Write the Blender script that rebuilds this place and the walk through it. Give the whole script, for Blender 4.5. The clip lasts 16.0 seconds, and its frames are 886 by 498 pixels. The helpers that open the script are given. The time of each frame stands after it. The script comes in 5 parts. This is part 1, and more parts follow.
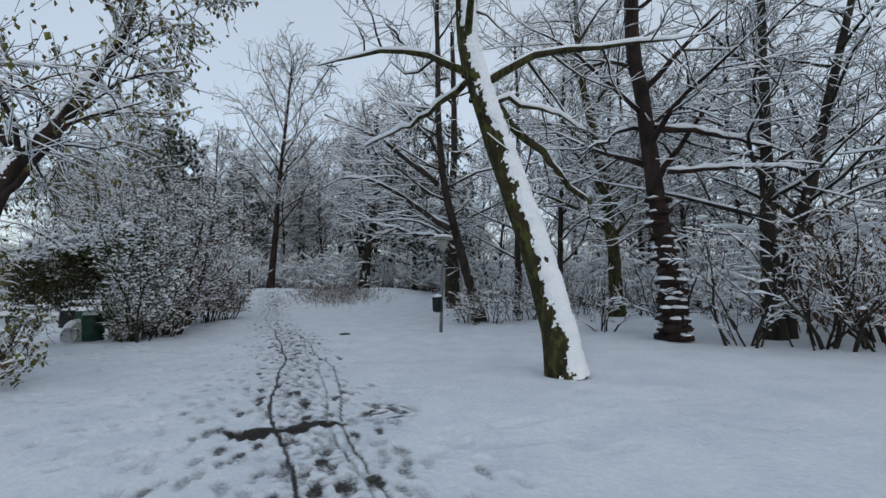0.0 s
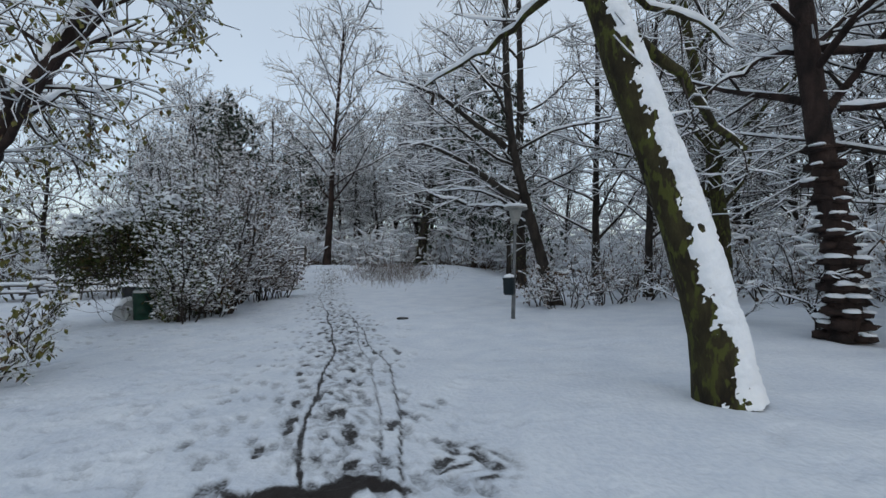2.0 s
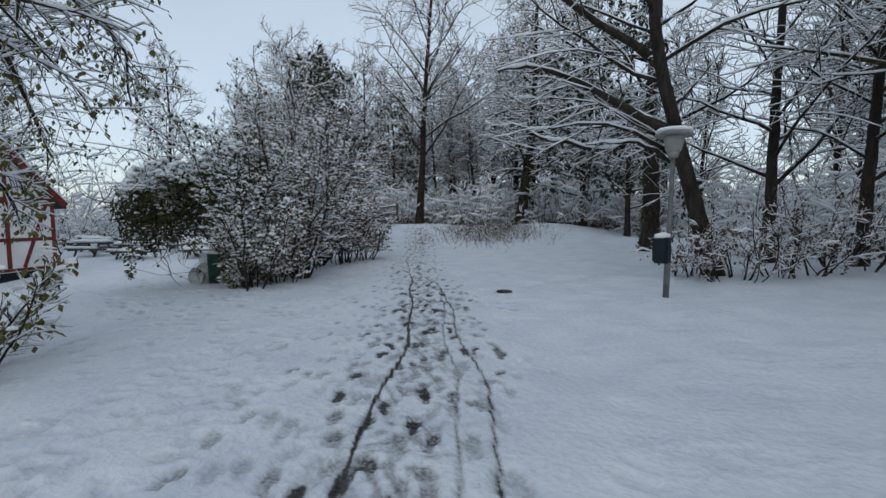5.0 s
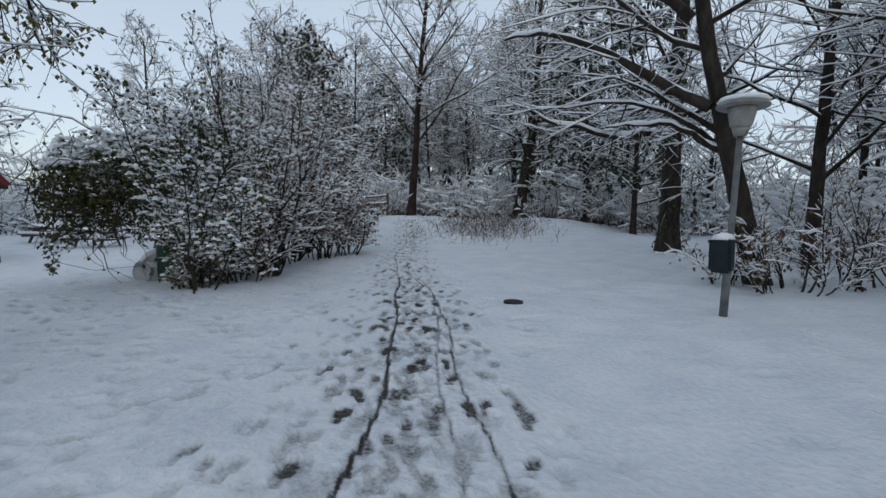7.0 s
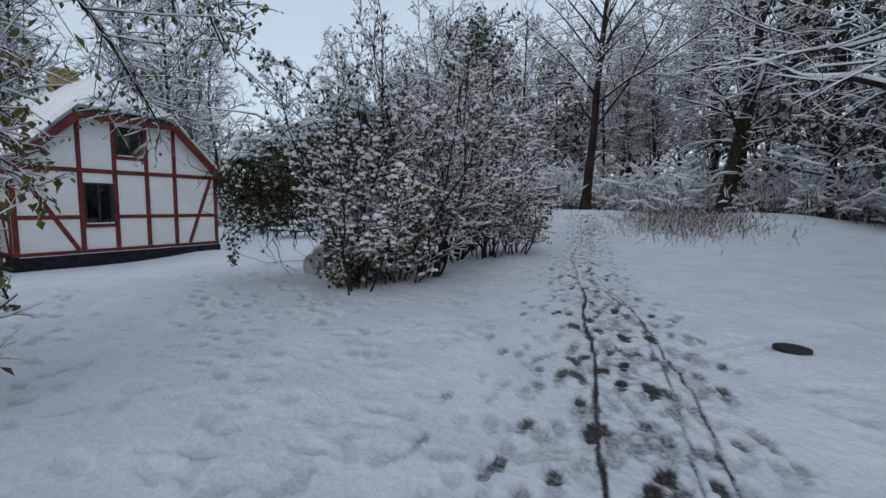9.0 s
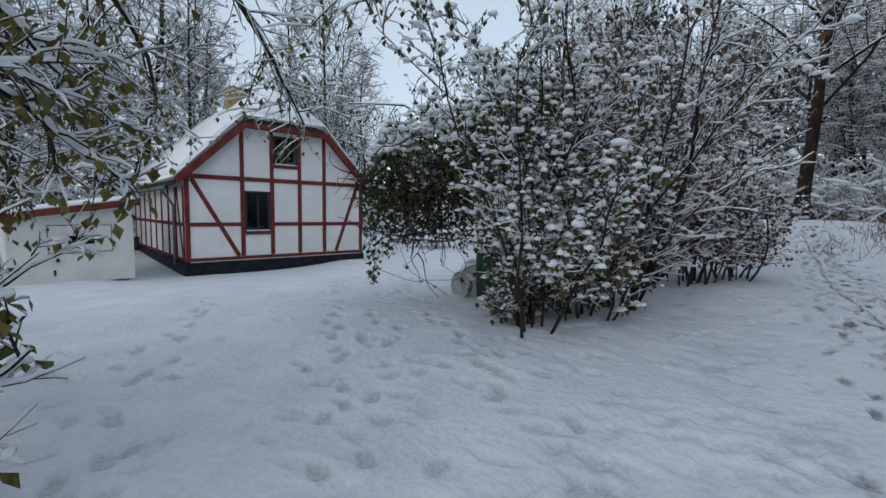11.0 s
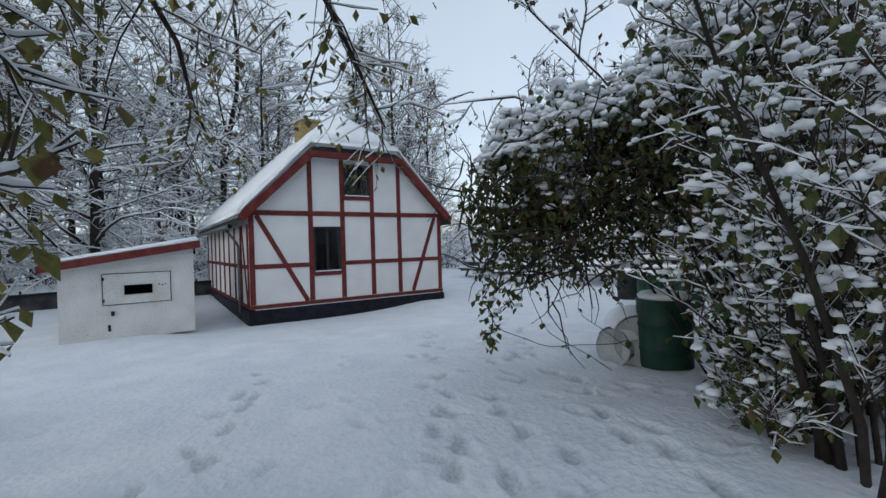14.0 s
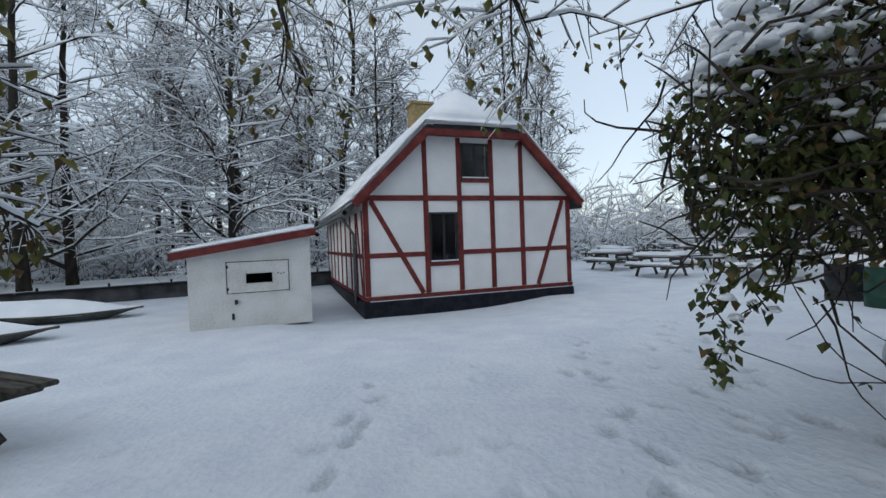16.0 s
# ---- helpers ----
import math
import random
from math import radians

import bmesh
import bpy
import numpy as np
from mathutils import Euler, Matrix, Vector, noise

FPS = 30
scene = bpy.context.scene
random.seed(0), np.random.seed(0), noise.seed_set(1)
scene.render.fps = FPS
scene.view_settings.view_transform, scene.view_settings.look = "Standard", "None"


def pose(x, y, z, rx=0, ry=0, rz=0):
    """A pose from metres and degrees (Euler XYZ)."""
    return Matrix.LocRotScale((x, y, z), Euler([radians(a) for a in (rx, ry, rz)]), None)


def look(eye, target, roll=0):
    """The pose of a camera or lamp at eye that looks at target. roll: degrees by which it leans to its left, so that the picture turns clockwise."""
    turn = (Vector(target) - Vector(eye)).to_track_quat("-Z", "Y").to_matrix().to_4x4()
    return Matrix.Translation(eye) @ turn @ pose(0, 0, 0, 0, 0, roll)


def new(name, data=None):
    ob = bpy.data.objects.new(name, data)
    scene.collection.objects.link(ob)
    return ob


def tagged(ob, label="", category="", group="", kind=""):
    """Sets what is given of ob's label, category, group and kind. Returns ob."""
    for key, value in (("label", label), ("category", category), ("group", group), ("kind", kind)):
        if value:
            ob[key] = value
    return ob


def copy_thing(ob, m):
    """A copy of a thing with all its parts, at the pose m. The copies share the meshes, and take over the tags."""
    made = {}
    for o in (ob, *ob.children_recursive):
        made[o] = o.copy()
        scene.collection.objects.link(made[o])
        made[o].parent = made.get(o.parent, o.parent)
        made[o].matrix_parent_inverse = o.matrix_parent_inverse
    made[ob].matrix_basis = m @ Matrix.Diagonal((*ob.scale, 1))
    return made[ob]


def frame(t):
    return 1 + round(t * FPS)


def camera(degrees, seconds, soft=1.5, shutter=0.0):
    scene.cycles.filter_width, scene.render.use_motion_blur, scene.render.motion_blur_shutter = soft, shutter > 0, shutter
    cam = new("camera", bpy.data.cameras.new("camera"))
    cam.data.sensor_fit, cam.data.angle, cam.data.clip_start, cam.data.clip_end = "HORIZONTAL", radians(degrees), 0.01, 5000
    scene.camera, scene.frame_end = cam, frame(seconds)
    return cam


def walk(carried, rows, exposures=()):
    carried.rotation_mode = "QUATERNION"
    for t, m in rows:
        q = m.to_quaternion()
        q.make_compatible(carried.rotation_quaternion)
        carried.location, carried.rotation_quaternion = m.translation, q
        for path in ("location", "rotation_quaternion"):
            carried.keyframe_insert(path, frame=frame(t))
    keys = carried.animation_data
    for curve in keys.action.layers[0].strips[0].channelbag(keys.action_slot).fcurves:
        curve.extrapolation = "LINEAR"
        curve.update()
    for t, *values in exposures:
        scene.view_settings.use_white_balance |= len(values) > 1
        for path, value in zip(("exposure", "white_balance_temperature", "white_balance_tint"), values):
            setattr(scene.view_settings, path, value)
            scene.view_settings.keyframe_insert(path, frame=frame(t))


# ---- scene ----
cam = camera(90.8, 16.0)
PATH = [
    (0, (1.039, 1.206, 1.469), (0.762, 3.181, 1.622), -0.1),
    (0.5, (0.923, 1.634, 1.481), (0.612, 3.606, 1.601), 0.2),
    (1, (0.75, 2.078, 1.5), (0.362, 4.038, 1.583), 0.5),
    (1.5, (0.539, 2.51, 1.498), (0.119, 4.465, 1.558), 0.4),
    (2, (0.339, 2.98, 1.493), (-0.181, 4.91, 1.54), 0.1),
    (2.5, (0.109, 3.388, 1.5), (-0.518, 5.287, 1.547), 0.6),
    (3, (-0.111, 3.767, 1.434), (-0.878, 5.614, 1.488), -0.5),
    (3.5, (-0.337, 4.245, 1.452), (-1.204, 6.047, 1.496), -0.4),
    (4, (-0.439, 4.64, 1.462), (-1.348, 6.421, 1.466), -1.1),
    (4.5, (-0.559, 5.101, 1.415), (-1.496, 6.864, 1.3), -0.7),
    (7, (-1.562, 7.101, 1.338), (-2.458, 8.881, 1.17), 1.0),
    (7.5, (-1.784, 7.33, 1.349), (-2.885, 8.989, 1.168), 0.8),
    (8, (-2.054, 7.655, 1.307), (-3.371, 9.149, 1.118), -0.4),
    (8.5, (-2.49, 8.076, 1.284), (-3.904, 9.477, 1.09), 0.5),
    (9, (-2.822, 8.422, 1.28), (-4.296, 9.759, 1.077), 0.8),
    (9.5, (-3.363, 8.639, 1.271), (-4.943, 9.851, 1.088), 0.1),
    (12, (-5.817, 9.203, 1.161), (-7.699, 9.875, 1.068), 0.9),
    (12.5, (-6.23, 9.169, 1.174), (-8.133, 9.782, 1.163), 0.3),
    (13, (-6.604, 9.247, 1.215), (-8.517, 9.83, 1.232), -0.8),
    (13.5, (-6.985, 9.326, 1.221), (-8.903, 9.893, 1.23), -1.7),
    (14, (-7.355, 9.237, 1.193), (-9.271, 9.811, 1.173), -1.6),
    (14.5, (-7.734, 9.243, 1.074), (-9.654, 9.802, 1.072), -0.5),
    (15, (-8.093, 9.266, 1.083), (-10.033, 9.75, 1.067), -0.6),
    (15.3, (-8.355, 9.265, 1.04), (-10.317, 9.652, 1.022), -0.5),
    (15.5, (-8.504, 9.211, 1.031), (-10.479, 9.524, 1.013), -0.5),
    (16, (-8.883, 9.126, 1.034), (-10.881, 9.214, 1.001), -2.1),
]
EXPOSURE = -0.27
walk(cam, [(t, look(eye, target, roll)) for t, eye, target, roll in PATH], [(0, EXPOSURE), (9.5, EXPOSURE), (12, EXPOSURE + 0.19), (16, EXPOSURE + 0.19)])
SKY = 0.9


# ---- world and light: an overcast winter noon ----
world = bpy.data.worlds.new("overcast_sky")
scene.world = world
world.use_nodes = True
wn, wl = world.node_tree.nodes, world.node_tree.links
wn.clear()
w_out = wn.new("ShaderNodeOutputWorld")
w_sky = wn.new("ShaderNodeTexSky")
w_sky.sky_type, w_sky.sun_disc = "NISHITA", False
w_sky.sun_elevation, w_sky.sun_rotation = radians(24), radians(150)
w_a = wn.new("ShaderNodeBackground")
w_a.inputs["Strength"].default_value = 0.06
wl.new(w_sky.outputs[0], w_a.inputs["Color"])
w_co = wn.new("ShaderNodeTexCoord")
w_no = wn.new("ShaderNodeTexNoise")
w_no.inputs["Scale"].default_value, w_no.inputs["Detail"].default_value = 1.6, 4
w_ra = wn.new("ShaderNodeValToRGB")
w_ra.color_ramp.elements[0].position, w_ra.color_ramp.elements[0].color = 0.3, (0.546, 0.635, 0.726, 1)
w_ra.color_ramp.elements[1].position, w_ra.color_ramp.elements[1].color = 0.75, (0.663, 0.73, 0.792, 1)
wl.new(w_co.outputs["Generated"], w_no.inputs["Vector"])
wl.new(w_no.outputs["Fac"], w_ra.inputs["Fac"])
w_b = wn.new("ShaderNodeBackground")
w_b.inputs["Strength"].default_value = SKY
wl.new(w_ra.outputs["Color"], w_b.inputs["Color"])
w_add = wn.new("ShaderNodeAddShader")
wl.new(w_a.outputs[0], w_add.inputs[0])
wl.new(w_b.outputs[0], w_add.inputs[1])
wl.new(w_add.outputs[0], w_out.inputs["Surface"])

sun_data = bpy.data.lights.new("sun", "SUN")
sun_data.energy, sun_data.angle, sun_data.color = 0.3, radians(60), (1.0, 0.97, 0.93)
sun = new("sun", sun_data)
sun.matrix_basis = look((10, -18, 14), (0, 0, 0))


# ---- materials ----
def mat(name, ca, cb, scale=8.0, rough=0.8, bump=0.3, fine=60.0, metal=0.0, speck=None, amount=0.0, stretch=(1, 1, 1)):
    """Two colours mixed by coarse noise, a finer grain on top, specks of a third colour, and relief."""
    m = bpy.data.materials.new(name)
    m.use_nodes = True
    n, l = m.node_tree.nodes, m.node_tree.links
    b = n["Principled BSDF"]
    b.inputs["Roughness"].default_value, b.inputs["Metallic"].default_value = rough, metal
    b.inputs["Specular IOR Level"].default_value = 0.2 if metal == 0 else 0.5
    co = n.new("ShaderNodeTexCoord")
    mp = n.new("ShaderNodeMapping")
    mp.inputs["Scale"].default_value = stretch
    l.new(co.outputs["Object"], mp.inputs["Vector"])
    a = n.new("ShaderNodeTexNoise")
    a.inputs["Scale"].default_value, a.inputs["Detail"].default_value = scale, 5
    f = n.new("ShaderNodeTexNoise")
    f.inputs["Scale"].default_value, f.inputs["Detail"].default_value = fine, 3
    l.new(mp.outputs[0], a.inputs["Vector"])
    l.new(mp.outputs[0], f.inputs["Vector"])
    r = n.new("ShaderNodeValToRGB")
    r.color_ramp.elements[0].position, r.color_ramp.elements[1].position = 0.35, 0.65
    r.color_ramp.elements[0].color, r.color_ramp.elements[1].color = (*ca, 1), (*cb, 1)
    l.new(a.outputs["Fac"], r.inputs["Fac"])
    g = n.new("ShaderNodeMix")
    g.data_type, g.blend_type = "RGBA", "OVERLAY"
    g.inputs["Factor"].default_value = 0.35
    l.new(r.outputs["Color"], g.inputs["A"])
    l.new(f.outputs["Fac"], g.inputs["B"])
    last = g.outputs["Result"]
    if speck:
        s = n.new("ShaderNodeTexNoise")
        s.inputs["Scale"].default_value, s.inputs["Detail"].default_value = scale * 2.3, 6
        l.new(mp.outputs[0], s.inputs["Vector"])
        sr = n.new("ShaderNodeValToRGB")
        sr.color_ramp.elements[0].position, sr.color_ramp.elements[1].position = 0.62 - amount * 0.3, 0.68 - amount * 0.3
        l.new(s.outputs["Fac"], sr.inputs["Fac"])
        x = n.new("ShaderNodeMix")
        x.data_type = "RGBA"
        l.new(sr.outputs["Color"], x.inputs["Factor"])
        l.new(last, x.inputs["A"])
        x.inputs["B"].default_value = (*speck, 1)
        last = x.outputs["Result"]
    l.new(last, b.inputs["Base Color"])
    bp = n.new("ShaderNodeBump")
    bp.inputs["Strength"].default_value, bp.inputs["Distance"].default_value = bump, 0.02
    mx = n.new("ShaderNodeMath")
    mx.operation = "ADD"
    l.new(a.outputs["Fac"], mx.inputs[0])
    l.new(f.outputs["Fac"], mx.inputs[1])
    l.new(mx.outputs[0], bp.inputs["Height"])
    l.new(bp.outputs[0], b.inputs["Normal"])
    return m


SNOW_A, SNOW_B = (0.66, 0.70, 0.76), (0.75, 0.78, 0.82)
m_snow = mat("snow", (0.82, 0.85, 0.89), (0.89, 0.91, 0.93), 3, 0.7, 0.35, 40)
m_bark = mat("bark", (0.018, 0.015, 0.013), (0.05, 0.042, 0.035), 7, 0.9, 0.8, 45, stretch=(1, 1, 0.35))
m_moss = mat("mossy_bark", (0.02, 0.016, 0.011), (0.05, 0.044, 0.02), 6, 0.9, 0.9, 40, speck=(0.07, 0.075, 0.02), amount=0.3, stretch=(1, 1, 0.4))
m_red = mat("reddish_bark", (0.014, 0.010, 0.009), (0.045, 0.029, 0.024), 5, 0.85, 0.9, 35, stretch=(1, 1, 0.5))
m_twig = mat("twig_bark", (0.022, 0.018, 0.016), (0.06, 0.048, 0.04), 3, 0.9, 0.1, 20)
m_brush = mat("dry_brush", (0.07, 0.05, 0.035), (0.17, 0.12, 0.085), 1.2, 0.9, 0.1, 20)
m_leaf = mat("withered_leaf", (0.06, 0.07, 0.022), (0.2, 0.18, 0.05), 5, 0.6, 0.2, 50, speck=(0.1, 0.055, 0.025), amount=0.25)
m_ivy = mat("ivy_leaf", (0.026, 0.04, 0.016), (0.09, 0.105, 0.03), 4, 0.5, 0.2, 50, speck=(0.12, 0.075, 0.03), amount=0.2)
m_dry = mat("dry_leaf", (0.06, 0.035, 0.022), (0.14, 0.085, 0.05), 5, 0.7, 0.2, 50)
m_pine = mat("conifer_needle", (0.02, 0.03, 0.02), (0.045, 0.06, 0.04), 4, 0.7, 0.2, 50)
m_lime = mat("limewashed_wall", (0.72, 0.72, 0.71), (0.8, 0.8, 0.79), 1.3, 0.9, 0.25, 30, speck=(0.66, 0.64, 0.6), amount=-0.3)
m_shed = mat("dirty_white_render", (0.60, 0.59, 0.56), (0.72, 0.71, 0.69), 1.6, 0.9, 0.4, 25, speck=(0.5, 0.45, 0.4), amount=-0.3)
m_timber = mat("red_painted_timber", (0.12, 0.022, 0.022), (0.19, 0.042, 0.036), 5, 0.7, 0.4, 50, speck=(0.08, 0.03, 0.028), amount=0.05)
m_tar = mat("tarred_plinth", (0.006, 0.007, 0.013), (0.02, 0.021, 0.03), 6, 0.6, 0.5, 40, speck=(0.2, 0.21, 0.23), amount=-0.4)
m_dark = mat("dark_painted_wood", (0.018, 0.02, 0.021), (0.04, 0.042, 0.042), 6, 0.6, 0.3, 60)
m_brick = mat("yellow_brick", (0.27, 0.2, 0.09), (0.4, 0.31, 0.16), 12, 0.9, 0.5, 50)
m_grey = mat("galvanised_steel", (0.22, 0.23, 0.23), (0.34, 0.35, 0.35), 5, 0.5, 0.2, 60, metal=0.6)
m_pole = mat("painted_pole", (0.10, 0.11, 0.115), (0.18, 0.185, 0.19), 6, 0.6, 0.2, 60)
m_lamp = mat("lamp_housing", (0.2, 0.2, 0.19), (0.3, 0.3, 0.28), 6, 0.5, 0.1, 60)
m_green = mat("green_enamel", (0.012, 0.04, 0.03), (0.02, 0.065, 0.045), 5, 0.45, 0.2, 50, speck=(0.05, 0.03, 0.02), amount=-0.1)
m_bin = mat("bin_plastic", (0.012, 0.02, 0.024), (0.02, 0.03, 0.035), 5, 0.5, 0.2, 60)
m_black = mat("black_plastic", (0.012, 0.014, 0.018), (0.025, 0.027, 0.03), 5, 0.5, 0.2, 60)
m_plank = mat("weathered_plank", (0.06, 0.055, 0.05), (0.14, 0.125, 0.105), 5, 0.9, 0.5, 50, stretch=(1, 6, 6))
m_boat = mat("grey_boat_hull", (0.06, 0.065, 0.06), (0.13, 0.135, 0.13), 3, 0.7, 0.3, 40, speck=(0.07, 0.09, 0.07), amount=0.0)
m_drumg = mat("grey_barrel", (0.3, 0.32, 0.34), (0.42, 0.44, 0.45), 4, 0.6, 0.2, 50)
m_conc = mat("wet_concrete", (0.03, 0.03, 0.032), (0.09, 0.09, 0.09), 2, 0.8, 0.5, 30)
m_iron = mat("cast_iron", (0.012, 0.012, 0.013), (0.04, 0.04, 0.04), 10, 0.5, 0.5, 60)
m_far = mat("far_wall", (0.16, 0.15, 0.15), (0.24, 0.22, 0.21), 0.6, 0.9, 0.1, 8)

m_glass = bpy.data.materials.new("window_glass")
m_glass.use_nodes = True
_b = m_glass.node_tree.nodes["Principled BSDF"]
_b.inputs["Base Color"].default_value = (0.9, 0.92, 0.92, 1)
_b.inputs["Roughness"].default_value, _b.inputs["Transmission Weight"].default_value = 0.03, 1.0

# snow on the ground: greyer as the attribute "tread" rises, to wet grit where trodden through
m_ground = mat("trodden_snow", SNOW_A, SNOW_B, 1.5, 0.75, 0.8, 18)
n_, l_ = m_ground.node_tree.nodes, m_ground.node_tree.links
g_b = n_["Principled BSDF"]
g_src = g_b.inputs["Base Color"].links[0].from_socket
g_at = n_.new("ShaderNodeAttribute")
g_at.attribute_name = "tread"
g_no = n_.new("ShaderNodeTexNoise")
g_no.inputs["Scale"].default_value, g_no.inputs["Detail"].default_value = 34, 8
g_co = n_.new("ShaderNodeTexCoord")
l_.new(g_co.outputs["Object"], g_no.inputs["Vector"])
g_m = n_.new("ShaderNodeMath")
g_m.operation = "MULTIPLY_ADD"
l_.new(g_no.outputs["Fac"], g_m.inputs[0])
g_m.inputs[1].default_value = 1.5
g_m.inputs[2].default_value = -0.75
g_s = n_.new("ShaderNodeMath")
g_s.operation = "ADD"
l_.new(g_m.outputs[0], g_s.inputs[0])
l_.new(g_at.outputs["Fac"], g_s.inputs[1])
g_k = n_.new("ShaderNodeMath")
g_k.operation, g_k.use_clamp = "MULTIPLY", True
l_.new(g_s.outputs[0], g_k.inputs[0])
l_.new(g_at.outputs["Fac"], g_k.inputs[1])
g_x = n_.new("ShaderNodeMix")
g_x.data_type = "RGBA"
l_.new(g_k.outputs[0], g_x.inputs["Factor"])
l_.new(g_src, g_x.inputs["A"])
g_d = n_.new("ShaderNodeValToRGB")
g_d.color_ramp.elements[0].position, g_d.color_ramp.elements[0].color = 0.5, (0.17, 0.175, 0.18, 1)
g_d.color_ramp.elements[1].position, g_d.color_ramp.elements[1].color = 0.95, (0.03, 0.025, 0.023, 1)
g_h = n_.new("ShaderNodeMath")
g_h.operation = "MULTIPLY_ADD"
l_.new(g_no.outputs["Fac"], g_h.inputs[0])
g_h.inputs[1].default_value = 0.7
g_q = n_.new("ShaderNodeMath")
g_q.operation = "MULTIPLY_ADD"
l_.new(g_at.outputs["Fac"], g_q.inputs[0])
g_q.inputs[1].default_value, g_q.inputs[2].default_value = 0.7, -0.3
l_.new(g_q.outputs[0], g_h.inputs[2])
l_.new(g_h.outputs[0], g_d.inputs["Fac"])
l_.new(g_d.outputs["Color"], g_x.inputs["B"])
l_.new(g_x.outputs["Result"], g_b.inputs["Base Color"])


# ---- building helpers ----
def raw(name, co, faces, smooth=True):
    """A mesh from an (n, 3) array and an (f, k) array of corners."""
    me = bpy.data.meshes.new(name)
    co, faces = np.asarray(co, dtype=np.float32), np.asarray(faces, dtype=np.int32)
    f, k = faces.shape
    me.vertices.add(len(co))
    me.vertices.foreach_set("co", co.ravel())
    me.loops.add(f * k)
    me.loops.foreach_set("vertex_index", faces.ravel())
    me.polygons.add(f)
    me.polygons.foreach_set("loop_start", np.arange(0, f * k, k, dtype=np.int32))
    me.polygons.foreach_set("use_smooth", np.full(f, smooth))
    me.update(calc_edges=True)
    return me


def part(name, shape, material, parent=None, label=""):
    """Links a bmesh or a mesh as one object, under a thing or a part."""
    if isinstance(shape, bmesh.types.BMesh):
        me = bpy.data.meshes.new(name)
        bmesh.ops.recalc_face_normals(shape, faces=shape.faces)
        shape.to_mesh(me)
        shape.free()
    else:
        me = shape
    if not me.materials:
        me.materials.append(material)
    ob = new(name, me)
    ob.parent = parent
    return tagged(ob, label=label) if label else ob


def thing(name, label, category, m=None, group="", kind=""):
    ob = new(name)
    ob.empty_display_size = 0.2
    if m is not None:
        ob.matrix_basis = m
    return tagged(ob, label, category, group, kind)


def box(bm, x0, x1, y0, y1, z0, z1, bevel=0.0, m=None):
    made = bmesh.ops.create_cube(bm, size=1)["verts"]
    t = Matrix.Translation(((x0 + x1) / 2, (y0 + y1) / 2, (z0 + z1) / 2)) @ Matrix.Diagonal((x1 - x0, y1 - y0, z1 - z0, 1))
    bmesh.ops.transform(bm, verts=made, matrix=(m @ t) if m is not None else t)
    if bevel:
        edges = list({e for v in made for e in v.link_edges})
        bmesh.ops.bevel(bm, geom=edges, offset=bevel, segments=2, affect="EDGES")
    return bm


def solid(x0, x1, y0, y1, z0, z1, bevel=0.0, m=None):
    return box(bmesh.new(), x0, x1, y0, y1, z0, z1, bevel, m)


def lathe(profile, sides=24, m=None):
    """A turned body from (radius, height) pairs."""
    bm = bmesh.new()
    rings = []
    for r, z in profile:
        rings.append([bm.verts.new((max(r, 0.0005) * math.cos(2 * math.pi * i / sides), max(r, 0.0005) * math.sin(2 * math.pi * i / sides), z)) for i in range(sides)])
    for a, b in zip(rings, rings[1:]):
        for i in range(sides):
            f = bm.faces.new((a[i], a[(i + 1) % sides], b[(i + 1) % sides], b[i]))
            f.smooth = True
    bm.faces.new(rings[0][::-1])
    bm.faces.new(rings[-1])
    if m is not None:
        bmesh.ops.transform(bm, verts=bm.verts, matrix=m)
    return bm


UP = np.array((0.0, 0.0, 1.0))


def unit(v):
    return v / (np.linalg.norm(v, axis=-1, keepdims=True) + 1e-9)


class Tubes:
    """Collects tapering tubes and turns them into one mesh."""

    def __init__(self):
        self.sets = {}

    def add(self, pts, radii, sides):
        self.sets.setdefault((len(pts), sides), []).append((pts, radii))

    def count(self):
        return sum(len(v) for v in self.sets.values())

    def mesh(self, name, rough=0.0, seed=0):
        rs = np.random.RandomState(seed)
        cos, fcs, base = [], [], 0
        for (n, k), items in self.sets.items():
            p = np.array([i[0] for i in items], dtype=float)
            r = np.array([i[1] for i in items], dtype=float)
            t = unit(np.gradient(p, axis=1))
            main = unit(p[:, -1:] - p[:, :1])
            ref = np.where(np.abs(main[..., 2:3]) > 0.8, np.array((1.0, 0.0, 0.0)), UP)
            a = unit(np.cross(t, np.broadcast_to(ref, t.shape)))
            b = np.cross(t, a)
            ang = np.arange(k) * 2 * np.pi / k
            rr = r[:, :, None, None] * np.ones((1, 1, k, 1))
            if rough:
                rr = rr * (1 + rough * rs.uniform(-1, 1, rr.shape))
            ring = p[:, :, None, :] + rr * (np.cos(ang)[None, None, :, None] * a[:, :, None, :] + np.sin(ang)[None, None, :, None] * b[:, :, None, :])
            cos.append(ring.reshape(-1, 3))
            s, i, j = np.meshgrid(np.arange(len(items)), np.arange(n - 1), np.arange(k), indexing="ij")
            o = base + s * n * k
            j2 = (j + 1) % k
            fcs.append(np.stack((o + i * k + j, o + i * k + j2, o + (i + 1) * k + j2, o + (i + 1) * k + j), -1).reshape(-1, 4))
            base += len(items) * n * k
        return raw(name, np.concatenate(cos), np.concatenate(fcs))


def stroke(rs, p, d, length, n, wander, lift):
    """A crooked line from p along d, that bends up (or, below zero, down)."""
    pts, step = [np.array(p, dtype=float)], length / (n - 1)
    d = unit(np.array(d, dtype=float))
    for w in rs.normal(0, wander, (n - 1, 3)):
        d = unit(d + w + UP * lift)
        pts.append(pts[-1] + d * step)
    return np.array(pts)


